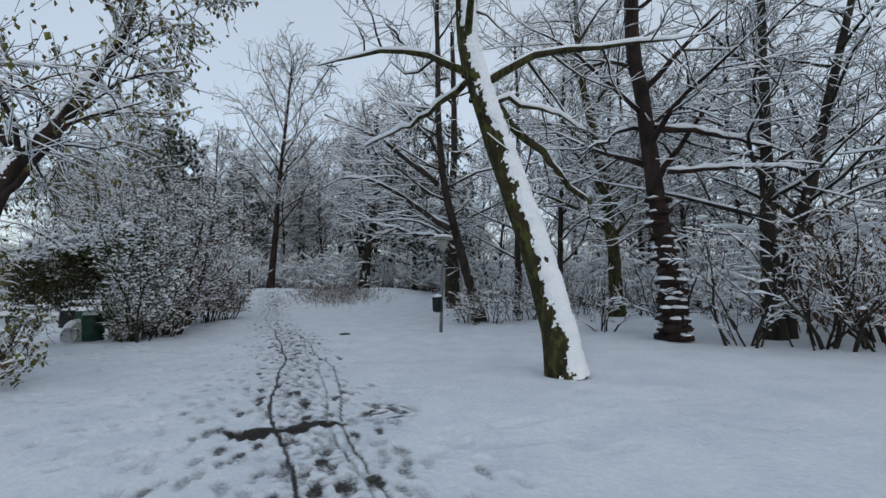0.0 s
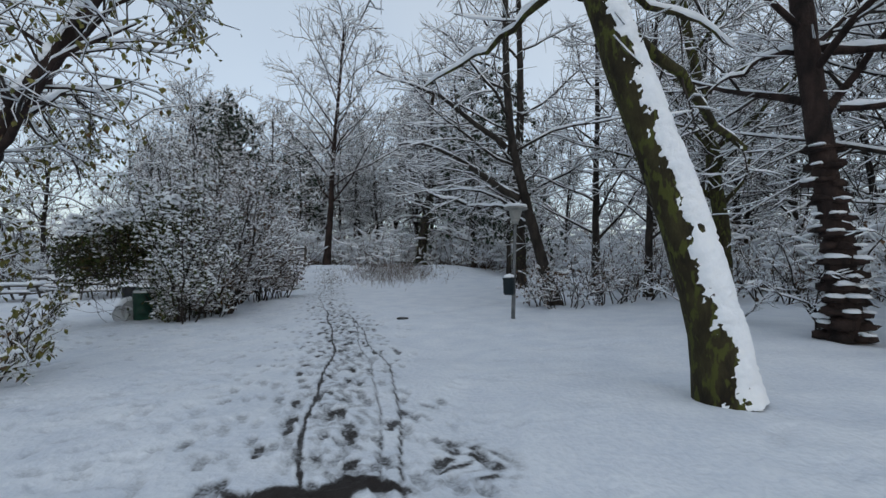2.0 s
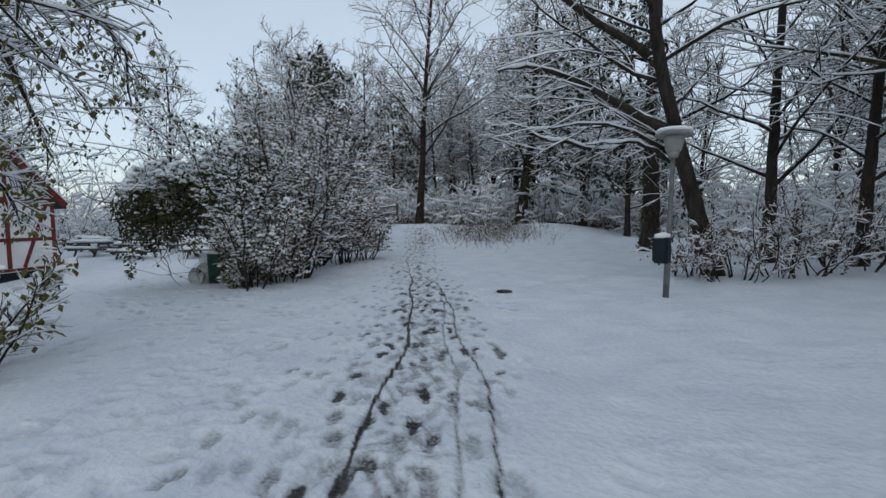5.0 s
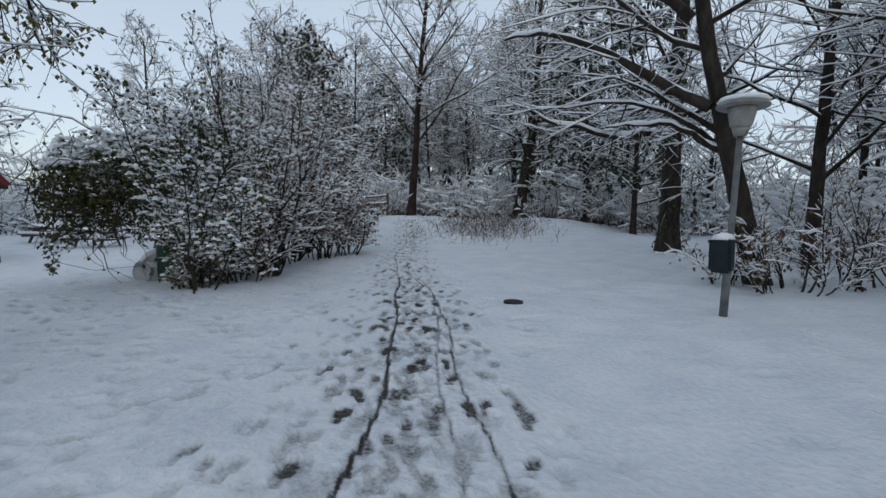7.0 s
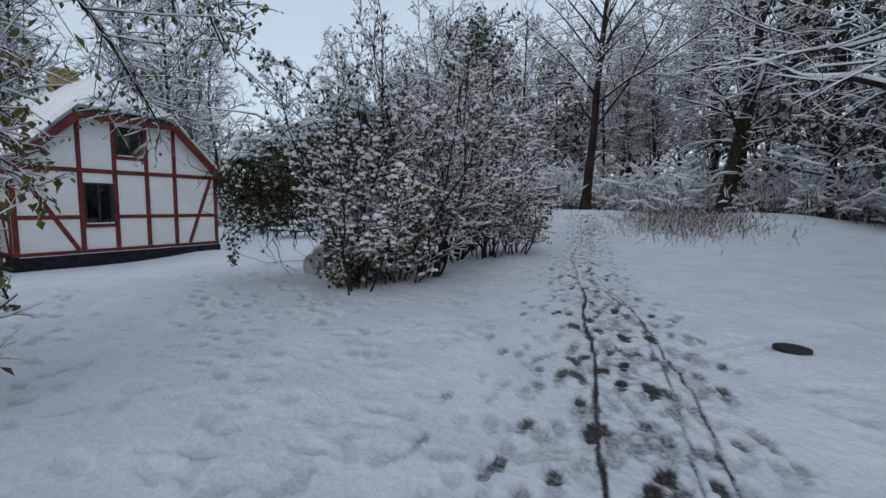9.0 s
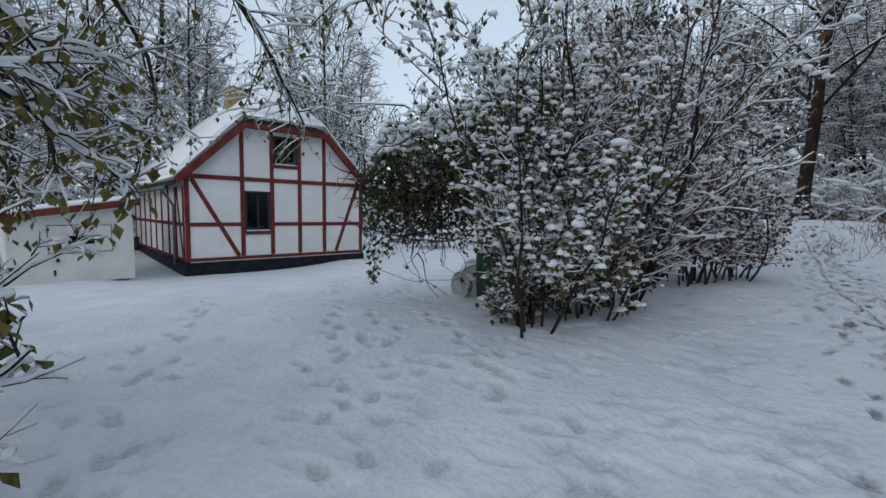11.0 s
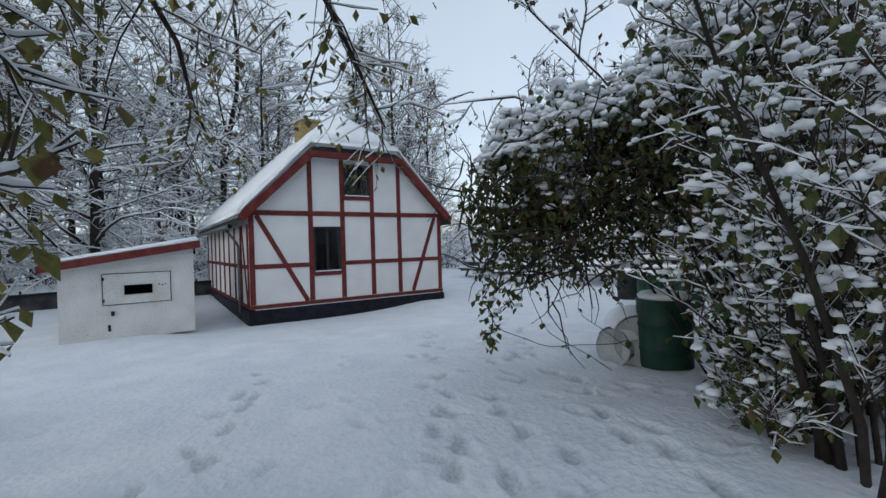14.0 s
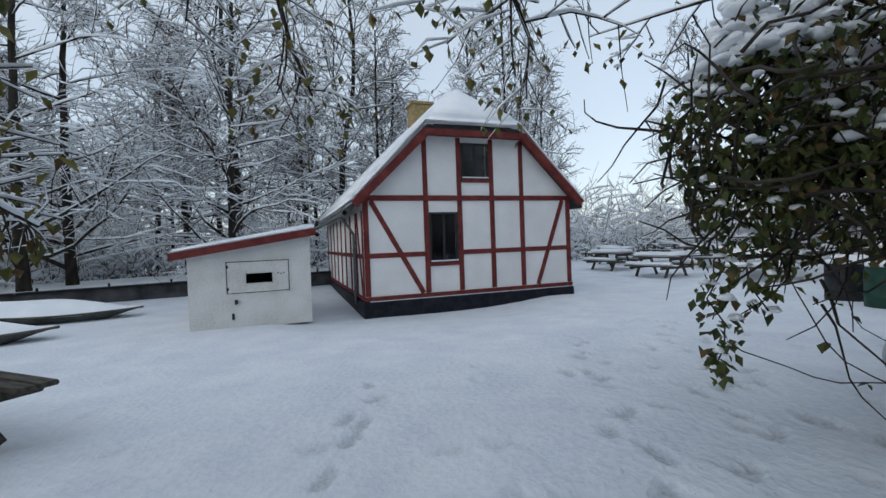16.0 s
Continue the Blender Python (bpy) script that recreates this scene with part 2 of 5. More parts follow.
def snow_on(S, pts, radii, thick, sides, rs):
    """A ridge of snow along the upper side of a branch; thin where it is steep."""
    t = unit(np.gradient(pts, axis=0))
    flat = np.clip(1.25 - np.abs(t[:, 2]) * 1.15, 0.12, 1)
    s = (thick * 1.5 + radii * 0.4) * flat * rs.uniform(0.7, 1.3, len(pts))
    s[0] *= 0.5
    s[-1] *= 0.5
    S.add(pts + UP * (radii * 0.55 + s * 0.45)[:, None], s, sides)


def side_way(rs, d, spread, upward):
    """A direction that leaves d by about spread (0 along it, 1 square to it)."""
    r = rs.normal(0, 1, 3)
    r = unit(r - d * np.dot(r, d))
    return unit(d * (1 - spread) + r * spread + UP * upward)


def along(pts, f):
    i = min(int(f * (len(pts) - 1)), len(pts) - 2)
    w = f * (len(pts) - 1) - i
    return pts[i] * (1 - w) + pts[i + 1] * w, unit(pts[i + 1] - pts[i])


def ramify(rs, W, T, S, pts, r, length, nb, nt, spread=0.6, droop=-0.02, snow=0.012, leaves=None, first=0.2, upward=0.12, twig=0.35, tr=0.006, tips=None, far=False):
    """Branches and twigs on a limb: wood into W, twigs into T, snow into S."""
    for i in range(nb):
        f = first + (1 - first) * (i + rs.uniform(0.1, 0.9)) / nb
        p, d = along(pts, f)
        bl = length * rs.uniform(0.35, 0.6) * (1.15 - 0.6 * f)
        q = stroke(rs, p, side_way(rs, d, spread, upward), bl, 3 if far else 5, 0.16, droop)
        br = max(r * (1 - f * 0.7) * 0.5, tr * 1.6)
        rad = np.linspace(br, tr, len(q))
        T.add(q, rad, 3 if far else 4)
        snow_on(S, q, rad, snow, 3 if far else 4, rs)
        for j in range(nt):
            g = 0.15 + 0.85 * (j + rs.uniform(0, 1)) / nt
            p2, d2 = along(q, min(g, 0.99))
            tl = bl * twig * rs.uniform(0.6, 1.4) + 0.12
            v = stroke(rs, p2, side_way(rs, d2, spread, upward * 0.6), tl, 2 if far else 3, 0.2, droop * 1.5)
            rad2 = np.linspace(tr, tr * 0.45, len(v))
            T.add(v, rad2, 3)
            snow_on(S, v, rad2, snow * 0.8, 3, rs)
            if tips is not None:
                tips.append(v[-1])
                tips.append(v[0] * 0.4 + v[-1] * 0.6)


def leaf_mesh(name, places, size, rs, hang=1.0):
    """Folded, hanging leaves, four triangles each."""
    n = len(places)
    p = np.asarray(places, dtype=float)
    az = rs.uniform(0, 2 * np.pi, n)
    out = np.stack((np.cos(az), np.sin(az), np.zeros(n)), 1)
    down = unit(-UP * hang + out * rs.uniform(0.1, 0.9, (n, 1)) + rs.normal(0, 0.2, (n, 3)))
    side = unit(np.cross(down, out) + rs.normal(0, 0.15, (n, 3)))
    nor = np.cross(side, down)
    s = size * rs.uniform(0.6, 1.35, (n, 1))
    w = s * rs.uniform(0.28, 0.42, (n, 1))
    mid = p + down * s * 0.45
    vs = np.stack((p, mid - side * w + nor * w * 0.5, mid, mid + side * w + nor * w * 0.5, p + down * s + nor * s * 0.12), 1).reshape(-1, 3)
    o = np.arange(n)[:, None, None] * 5
    t = np.array([[0, 1, 2], [0, 2, 3], [1, 4, 2], [2, 4, 3]])[None]
    return raw(name, vs, (o + t).reshape(-1, 3), smooth=False)


_ico = bmesh.new()
bmesh.ops.create_icosphere(_ico, subdivisions=2, radius=1)
ICO_V = np.array([v.co[:] for v in _ico.verts])
ICO_F = np.array([[v.index for v in f.verts] for f in _ico.faces])
_ico.free()


def clump_mesh(name, places, sizes, rs, flat=0.55):
    """Lumps of snow: uneven, flattened, flat-bottomed."""
    n, k = len(places), len(ICO_V)
    s = np.asarray(sizes, dtype=float)[:, None, None]
    v = ICO_V[None] * (1 + rs.normal(0, 0.16, (n, k, 1)))
    v = v * s * np.stack((rs.uniform(0.8, 1.5, n), rs.uniform(0.8, 1.5, n), np.full(n, flat)), 1)[:, None, :]
    v[..., 2] = np.where(v[..., 2] < 0, v[..., 2] * 0.4, v[..., 2])
    a = rs.uniform(0, 6.28, n)[:, None]
    x = v[..., 0] * np.cos(a) - v[..., 1] * np.sin(a)
    y = v[..., 0] * np.sin(a) + v[..., 1] * np.cos(a)
    v = np.stack((x, y, v[..., 2]), -1) + np.asarray(places, dtype=float)[:, None, :]
    f = (np.arange(n)[:, None, None] * k + ICO_F[None]).reshape(-1, 3)
    return raw(name, v.reshape(-1, 3), f)


# ---- ground ----
HEIGHTS = [
    (1.0, 1.2, 0.0), (0, 4, 0.0), (-1.6, 7.2, -0.03), (-0.8, 14.3, 0.03), (-3.7, 13.7, -0.03), (1.7, 7.9, 0.12), (4.3, 11, 0.3),
    (-9.5, 12.2, -0.22), (-11.4, 12.8, -0.34), (-8.95, 11.95, -0.15), (-15.8, 16.6, -0.38), (-20, 10, -0.78), (-19.4, 7.4, -0.72), (-21.2, 13.8, -0.6), (-18, 5, -0.55), (-9, 9, -0.36), (-5.8, 9.2, -0.22),
    (-3, 8.5, -0.1), (-10, 17.6, 0.05), (-14, 28, 1.1), (-9.8, 34, 0.8), (-8.2, 32.6, 1.15), (-2, 24, 0.2), (-1, 32, 0.3), (-24, 18, -0.5), (-16, 0, -0.55), (6, 18, 0.3),
    (8, 8, 0.3), (-30, 20, -0.4), (0, -10, 0.0), (-6, 2, -0.15),
]
H_XY, H_Z = np.array([h[:2] for h in HEIGHTS]), np.array([h[2] for h in HEIGHTS])


def ground_z(x, y):
    x, y = np.asarray(x, dtype=float), np.asarray(y, dtype=float)
    d2 = (x[..., None] - H_XY[:, 0]) ** 2 + (y[..., None] - H_XY[:, 1]) ** 2 + 1.2
    w = d2 ** -1.6
    return (w * H_Z).sum(-1) / w.sum(-1)


def gz(x, y):
    return float(ground_z(x, y))


PATH_DIR = unit(np.array((-0.49, 0.872)))
PATH_SIDE = np.array((PATH_DIR[1], -PATH_DIR[0]))
ORIGIN = np.array((0.75, 2.0))


def spaced(*spans):
    out = []
    for a, b, n in spans:
        out.append(np.linspace(a, b, n, endpoint=False))
    return np.concatenate(out + [[spans[-1][1]]])


def bend(u):
    """How far the trodden line lies to the side of the straight axis at u metres along it."""
    return 0.33 + 0.1 * np.sin(u * 0.5 + 2.2) - 0.4 * np.clip((u - 12) / 10, 0, 1)


def lattice(x, y, size, rs):
    """Smooth random relief with bumps of about that size."""
    g = rs.uniform(0, 1, (257, 257))
    p, q = np.mod(x / size, 256), np.mod(y / size + 31.7, 256)
    i, j = p.astype(int), q.astype(int)
    a, b = p - i, q - j
    a, b = a * a * (3 - 2 * a), b * b * (3 - 2 * b)
    return (g[i, j] * (1 - a) + g[i + 1, j] * a) * (1 - b) + (g[i, j + 1] * (1 - a) + g[i + 1, j + 1] * a) * b


def make_ground():
    rs = np.random.RandomState(5)
    us = spaced((-900, -60, 10), (-60, -2, 30), (-2, 20, 660), (20, 32, 110), (32, 70, 60), (70, 1200, 14))
    vs = spaced((-900, -60, 10), (-60, -14, 40), (-14, -6.5, 120), (-6.5, -0.9, 135), (-0.9, 1.7, 95), (1.7, 9, 60), (9, 60, 36), (60, 900, 10))
    U, V = np.meshgrid(us, vs, indexing="ij")
    X = ORIGIN[0] + U * PATH_DIR[0] + V * PATH_SIDE[0]
    Y = ORIGIN[1] + U * PATH_DIR[1] + V * PATH_SIDE[1]
    Z = ground_z(X, Y)
    near = np.exp(-((U - 10) / 30) ** 2 - (V / 25) ** 2)
    for size, amp in ((5.0, 0.12), (1.6, 0.055), (0.6, 0.034), (0.27, 0.016), (0.13, 0.006)):
        Z += near * amp * (lattice(X, Y, size, rs) - 0.5)
    tread = np.zeros_like(Z)
    dip = np.zeros_like(Z)

    def stamp(u, v, lu, lv, turn, depth, wet, shape=4):
        i0, i1 = np.searchsorted(us, (u - lu - lv, u + lu + lv))
        j0, j1 = np.searchsorted(vs, (v - lu - lv, v + lu + lv))
        a, b = U[i0:i1, j0:j1] - u, V[i0:i1, j0:j1] - v
        c, s = math.cos(turn), math.sin(turn)
        p, q = (a * c + b * s) / lu, (b * c - a * s) / lv
        q = q * (1 + 0.25 * np.clip(p, -1, 1))
        e = np.abs(p) ** shape + np.abs(q) ** shape
        k = np.clip(1.3 - e * 0.75, 0, 1)
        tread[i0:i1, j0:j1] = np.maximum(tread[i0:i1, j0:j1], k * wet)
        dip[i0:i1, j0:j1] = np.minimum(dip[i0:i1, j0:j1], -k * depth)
        rim = np.exp(-((e - 2.2) / 0.9) ** 2)
        Z[i0:i1, j0:j1] += rim * depth * 0.3

    # footprints, thickest in the middle of the path, both ways
    lanes = (-1.5, -1.28, -1.1, -0.98, -0.86, -0.74, -0.62, -0.55, -0.47, -0.4, -0.33, -0.17, -0.09, -0.02, 0.05, 0.12, 0.2, 0.42, 0.5, 0.58, 0.68, 0.8, 0.95)
    for side in lanes:
        u, foot = rs.uniform(-1.5, -0.5), 1
        while u < 27:
            wet = rs.choice((0.6, 0.75, 0.85, 1.0, 1.25)) * (1.0 if u < 14 else 0.85) * (1 - 0.25 * abs(side))
            if rs.uniform() > 0.04 + 0.24 * abs(side):
                at_u, at_v = u + rs.normal(0, 0.08), bend(u) + side * (1 - 0.015 * u) + foot * 0.09 + rs.normal(0, 0.06)
                turn = rs.normal(0, 0.2)
                size = rs.uniform(0.95, 1.25)
                # sole and heel of one print
                stamp(at_u + 0.045, at_v, 0.085 * size, 0.048 * size, turn, rs.uniform(0.02, 0.034), wet, 3)
                stamp(at_u - 0.085, at_v - 0.13 * math.sin(turn), 0.048 * size, 0.036 * size, turn, rs.uniform(0.018, 0.03), wet * rs.uniform(0.6, 1.05), 3)
            u += rs.uniform(0.3, 0.5)
            foot = -foot
    # stray prints beside the path
    for i in range(110):
        u, v = rs.uniform(1, 18), rs.choice((-1, -1, 1)) * rs.uniform(0.9, 2.0)
        stamp(u, v, 0.13, 0.05, rs.normal(0, 0.5), 0.024, rs.uniform(0.1, 0.45))
    # older prints, half filled with new snow, all over the open ground; dips tinted grey
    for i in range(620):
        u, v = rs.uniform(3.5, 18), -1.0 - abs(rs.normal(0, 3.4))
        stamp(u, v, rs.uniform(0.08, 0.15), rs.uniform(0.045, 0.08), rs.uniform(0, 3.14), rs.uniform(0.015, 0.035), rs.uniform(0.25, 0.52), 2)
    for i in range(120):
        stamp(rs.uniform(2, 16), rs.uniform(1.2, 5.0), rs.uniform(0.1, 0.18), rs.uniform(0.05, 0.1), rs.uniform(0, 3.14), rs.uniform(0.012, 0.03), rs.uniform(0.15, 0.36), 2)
    # thin bicycle tracks that wander along the path
    for off, wet, ph, wide, splay in ((-0.27, 1.45, 0.0, 0.017, 0.0), (0.27, 1.0, 2.0, 0.014, 0.08), (0.36, 1.15, 2.3, 0.015, 0.26)):
        line = bend(U) + off + 0.06 * np.sin(U * 0.9 + ph) + 0.025 * np.sin(U * 2.3 + ph) + splay * np.exp(-((U - 7.5) / 2.4) ** 2) - 0.25 * splay * np.clip(U - 11, 0, 4)
        k = np.clip(1.7 - np.abs(V - line) / wide, 0, 1) * ((U > -2) & (U < 26)) * (0.88 + 0.12 * np.sin(U * 3.1 + ph) * np.sin(U * 7.7))
        tread[:] = np.maximum(tread, k * wet * np.where(U > 15, 0.7, 1.0))
        dip[:] = np.minimum(dip, -k * 0.02)
    # slush where the snow is trodden through
    mid = np.exp(-((V - bend(U)) / 0.55) ** 2) * ((U > -2) & (U < 15))
    speckle = np.sin(X * 23 + 3 * np.sin(Y * 11)) * np.sin(Y * 19 + 2 * np.sin(X * 9))
    tread[:] = np.maximum(tread, mid * 0.78 * np.clip(speckle + 0.35, 0, 1))
    # a bare wet strip across the path, and the thin patch beside it
    su, sv = 4.06 + 0.1 * np.sin(V * 5) + 0.05 * np.sin(V * 13 + U * 7), 0.02
    k = np.clip(1.25 - ((np.abs(U - su + 0.28 * (V - sv)) / 0.15) ** 2 + (np.abs(V - sv) / 0.68) ** 4), 0, 1)
    tread[:] = np.maximum(tread, k * (1.55 + 0.2 * speckle))
    k = np.clip(1.0 - ((U - 4.1) / 0.55) ** 2 - ((V - 1.1) / 0.45) ** 2, 0, 1)
    tread[:] = np.maximum(tread, k * 1.3 * np.clip(speckle + 0.55, 0, 1))
    # old soft trails that lead to the house and the tables, and car tracks on the side way; dips tinted grey
    for ax, ay, bx, by, deep in ((-6.5, 10.6, -14.5, 12.6, 0.03), (-7, 9.4, -15, 11.2, 0.026), (-5.2, 8.6, -3.2, 12.5, 0.016), (-7.5, 8.2, -13, 8.6, 0.02), (-9.2, 10.2, -16, 13.0, 0.03)):
        d = np.array((bx - ax, by - ay))
        ln = float(np.hypot(*d))
        d = d / ln
        for q in np.arange(0, ln, 0.3):
            x, y = ax + d[0] * q + rs.normal(0, 0.12), ay + d[1] * q + rs.normal(0, 0.12)
            r = np.array((x, y)) - ORIGIN
            turn = math.atan2(float(d @ PATH_SIDE), float(d @ PATH_DIR)) + rs.normal(0, 0.3)
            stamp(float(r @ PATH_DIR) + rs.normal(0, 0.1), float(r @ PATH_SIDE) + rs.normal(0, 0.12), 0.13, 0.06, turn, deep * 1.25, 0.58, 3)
    for off in (0.0, 0.22):
        p = np.abs((X - (-4.6 + off)) * 0.9 - (Y - 12.0) * 0.42 + 0.05 * np.sin(Y))
        k = np.clip(1.4 - p / 0.09, 0, 1) * ((Y > 11.4) & (Y < 22))
        dip[:] = np.minimum(dip, -k * 0.03)
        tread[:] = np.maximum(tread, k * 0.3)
    Z = Z + dip
    co = np.stack((X, Y, Z), -1).reshape(-1, 3)
    nu, nv = U.shape
    i, j = np.meshgrid(np.arange(nu - 1), np.arange(nv - 1), indexing="ij")
    f = np.stack((i * nv + j, i * nv + j + 1, (i + 1) * nv + j + 1, (i + 1) * nv + j), -1).reshape(-1, 4)[:, ::-1]
    me = raw("ground", co, f)
    at = me.attributes.new("tread", "FLOAT", "POINT")
    at.data.foreach_set("value", tread.ravel().astype(np.float32))
    ob = part("ground", me, m_ground)
    tagged(ob, "snow-covered ground with trodden footprints and tyre tracks", "ground", kind="structure")


make_ground()


# ---- half-timbered cottage ----
HX = unit(np.array((-1.776, 5.626)))
HOUSE = Matrix(((HX[0], -HX[1], 0, -19.43), (HX[1], HX[0], 0, 7.69), (0, 0, 1, -0.29), (0, 0, 0, 1)))
GW, GD, EAVE, TOPB, RIDGE = 5.9, 9.0, 2.44, 4.04, 5.4


def beam(parent, a, b, wide=0.13, proud=0.03, v=0.0, name="timber", axis="front"):
    """A timber from a to b, (u, w) on the gable or (v, w) on the long side."""
    d = Vector((b[0] - a[0], 0, b[1] - a[1]))
    m = Matrix.Translation((a[0], v, a[1])) @ Matrix.Rotation(-math.atan2(d.z, d.x), 4, "Y")
    if axis == "side":
        m = Matrix.Rotation(radians(90), 4, "Z") @ m
    bm = solid(0, d.length, -proud if axis == "front" else -0.02, 0.02 if axis == "front" else proud, -wide / 2, wide / 2, 0.008, m)
    part(name, bm, m_timber, parent)


def prism(poly, v0, v1):
    """A solid with the (u, w) outline, from v0 to v1."""
    bm = bmesh.new()
    a = [bm.verts.new((u, v0, w)) for u, w in poly]
    b = [bm.verts.new((u, v1, w)) for u, w in poly]
    bm.faces.new(a)
    bm.faces.new(b[::-1])
    for i in range(len(poly)):
        j = (i + 1) % len(poly)
        bm.faces.new((a[i], b[i], b[j], a[j]))
    return bm


def roof_shell(lift, thick, grow, front):
    """The half-hipped roof as a closed shell, lift above the rafters' line."""
    bm = bmesh.new()
    e, s = 0.3 + grow, 1.6
    def ring(z):
        return [bm.verts.new(c) for c in (
            (-e, -front, EAVE - 0.3 + z - grow), (s, -front, TOPB + 0.06 + z), (GW - s, -front, TOPB + 0.06 + z), (GW + e, -front, EAVE - 0.3 + z - grow),
            (GW / 2, 1.2, RIDGE + z), (GW / 2, GD + 0.3, RIDGE + z), (-e, GD + 0.3, EAVE - 0.3 + z - grow), (GW + e, GD + 0.3, EAVE - 0.3 + z - grow))]
    lo, hi = ring(lift), ring(lift + thick)
    for vs, flip in ((lo, True), (hi, False)):
        for idx in ((0, 1, 4, 5, 6), (1, 2, 4), (2, 3, 7, 5, 4)):
            bm.faces.new([vs[i] for i in (idx[::-1] if flip else idx)])
    for i, j in ((0, 1), (1, 2), (2, 3), (3, 7), (7, 5), (5, 6), (6, 0)):
        bm.faces.new((lo[i], lo[j], hi[j], hi[i]))
    return bm


def window_unit(parent, u0, u1, w0, w1, v=-0.0):
    win = part("window", solid(u0, u1, v - 0.02, v + 0.05, w0, w0 + 0.05, 0.006), m_dark, parent, "dark window with small panes")
    part("frame", solid(u0, u0 + 0.06, v - 0.025, v + 0.05, w0 + 0.05, w1, 0.006), m_dark, win)
    part("frame", solid(u1 - 0.06, u1, v - 0.025, v + 0.05, w0 + 0.05, w1, 0.006), m_dark, win)
    part("frame", solid(u0 + 0.06, u1 - 0.06, v - 0.025, v + 0.05, w1 - 0.06, w1, 0.006), m_dark, win)
    um = (u0 + u1) / 2
    part("mullion", solid(um - 0.03, um + 0.03, v - 0.02, v + 0.05, w0 + 0.05, w1 - 0.06, 0.005), m_dark, win)
    wm = w0 + (w1 - w0) * 0.66
    for a, b in ((u0 + 0.06, um - 0.03), (um + 0.03, u1 - 0.06)):
        part("glazing_bar", solid(a, b, v, v + 0.04, wm - 0.015, wm + 0.015), m_dark, win)
        for c, d in ((w0 + 0.05, wm - 0.015), (wm + 0.015, w1 - 0.06)):
            part("pane", solid(a, b, v + 0.018, v + 0.024, c, d), m_glass, win)
    part("snow", solid(u0 + 0.02, u1 - 0.02, v - 0.05, v - 0.021, w0 + 0.03, w0 + 0.06, 0.01), m_snow, win)


def build_house():
    h = thing("cottage", "white half-timbered cottage with red timbers and snow-covered half-hipped roof", "house", HOUSE)
    t = 0.22
    # the gable wall, in panels round two real openings
    lo, up = (1.665, 2.455, 0.8, 2.08), (2.585, 3.385, 2.93, 3.87)
    for poly in (
        [(0, 0), (lo[0], 0), (lo[0], EAVE), (0, EAVE)], [(lo[0], 0), (lo[1], 0), (lo[1], lo[2]), (lo[0], lo[2])],
        [(lo[0], lo[3]), (lo[1], lo[3]), (lo[1], EAVE), (lo[0], EAVE)], [(lo[1], 0), (GW, 0), (GW, EAVE), (lo[1], EAVE)],
        [(0, EAVE), (up[0], EAVE), (up[0], TOPB), (1.6, TOPB)], [(up[0], EAVE), (up[1], EAVE), (up[1], up[2]), (up[0], up[2])],
        [(up[0], up[3]), (up[1], up[3]), (up[1], TOPB), (up[0], TOPB)], [(up[1], EAVE), (GW, EAVE), (GW - 1.6, TOPB), (up[1], TOPB)]):
        part("wall_panel", prism(poly, 0.0, t), m_lime, h)
    part("side_wall", solid(0, t, t, GD, 0, EAVE), m_lime, h)
    part("side_wall", solid(GW - t, GW, t, GD, 0, EAVE), m_lime, h)
    part("back_wall", prism([(t, 0), (GW - t, 0), (GW - t, EAVE), (GW / 2, RIDGE - 0.3), (t, EAVE)], GD - t, GD - 0.004), m_lime, h)
    part("inner_floor", solid(t, GW - t, t, GD - t, -0.05, 0.0), m_dark, h)
    part("inner_partition", prism([(t, 0.0), (GW - t, 0.0), (GW - t, EAVE), (GW - 1.6, EAVE + 1.3), (1.6, EAVE + 1.3), (t, EAVE)], 1.6, 1.7), m_dark, h)
    part("plinth", solid(-0.05, GW + 0.05, -0.06, GD, -0.62, -0.07, 0.02), m_tar, h, "black tarred plinth")
    # frame of the gable
    for u in (0.07, GW - 0.07):
        beam(h, (u, 0.06), (u, EAVE - 0.06), name="corner_post")
    for u in (1.6, 2.52, 3.45, 4.35):
        beam(h, (u, 0.06), (u, EAVE - 0.06), name="post")
        beam(h, (u, EAVE + 0.06), (u, TOPB - 0.05), 0.12, name="post")
    beam(h, (-0.02, 0.0), (GW + 0.02, 0.0), 0.1, 0.034, name="sill_beam")
    beam(h, (-0.05, EAVE), (GW + 0.05, EAVE), 0.13, 0.036, name="tie_beam")
    beam(h, (0.14, 1.04), (1.535, 1.04), 0.12, 0.028, name="rail")
    for a, b in ((2.585, 3.385), (3.515, 4.285), (4.415, 5.765)):
        beam(h, (a, 1.04), (b, 1.04), 0.12, 0.028, name="rail")
    beam(h, (1.665, 0.76), (2.455, 0.76), 0.09, 0.04, name="rail")
    beam(h, (2.585, 2.89), (3.385, 2.89), 0.09, 0.04, name="rail")
    beam(h, (0.2, EAVE - 0.07), (1.47, 0.06), 0.12, 0.025, name="brace")
    beam(h, (GW - 0.25, EAVE - 0.07), (GW - 1.1, 0.06), 0.12, 0.025, name="brace")
    # boards along the gable's edge
    beam(h, (-0.22, EAVE - 0.17), (1.62, TOPB + 0.02), 0.19, 0.1, -0.22, "bargeboard")
    beam(h, (GW + 0.22, EAVE - 0.17), (GW - 1.62, TOPB + 0.02), 0.19, 0.1, -0.22, "bargeboard")
    beam(h, (1.5, TOPB + 0.0), (GW - 1.5, TOPB + 0.0), 0.16, 0.12, -0.22, "hip_board")
    # the long side
    for v in (0.07, 1.05, 2.05, 3.1, 4.15, 5.2, 6.3, 7.4, 8.6):
        beam(h, (v, 0.06), (v, EAVE - 0.3), 0.12, 0.03, 0.0, "post", "side")
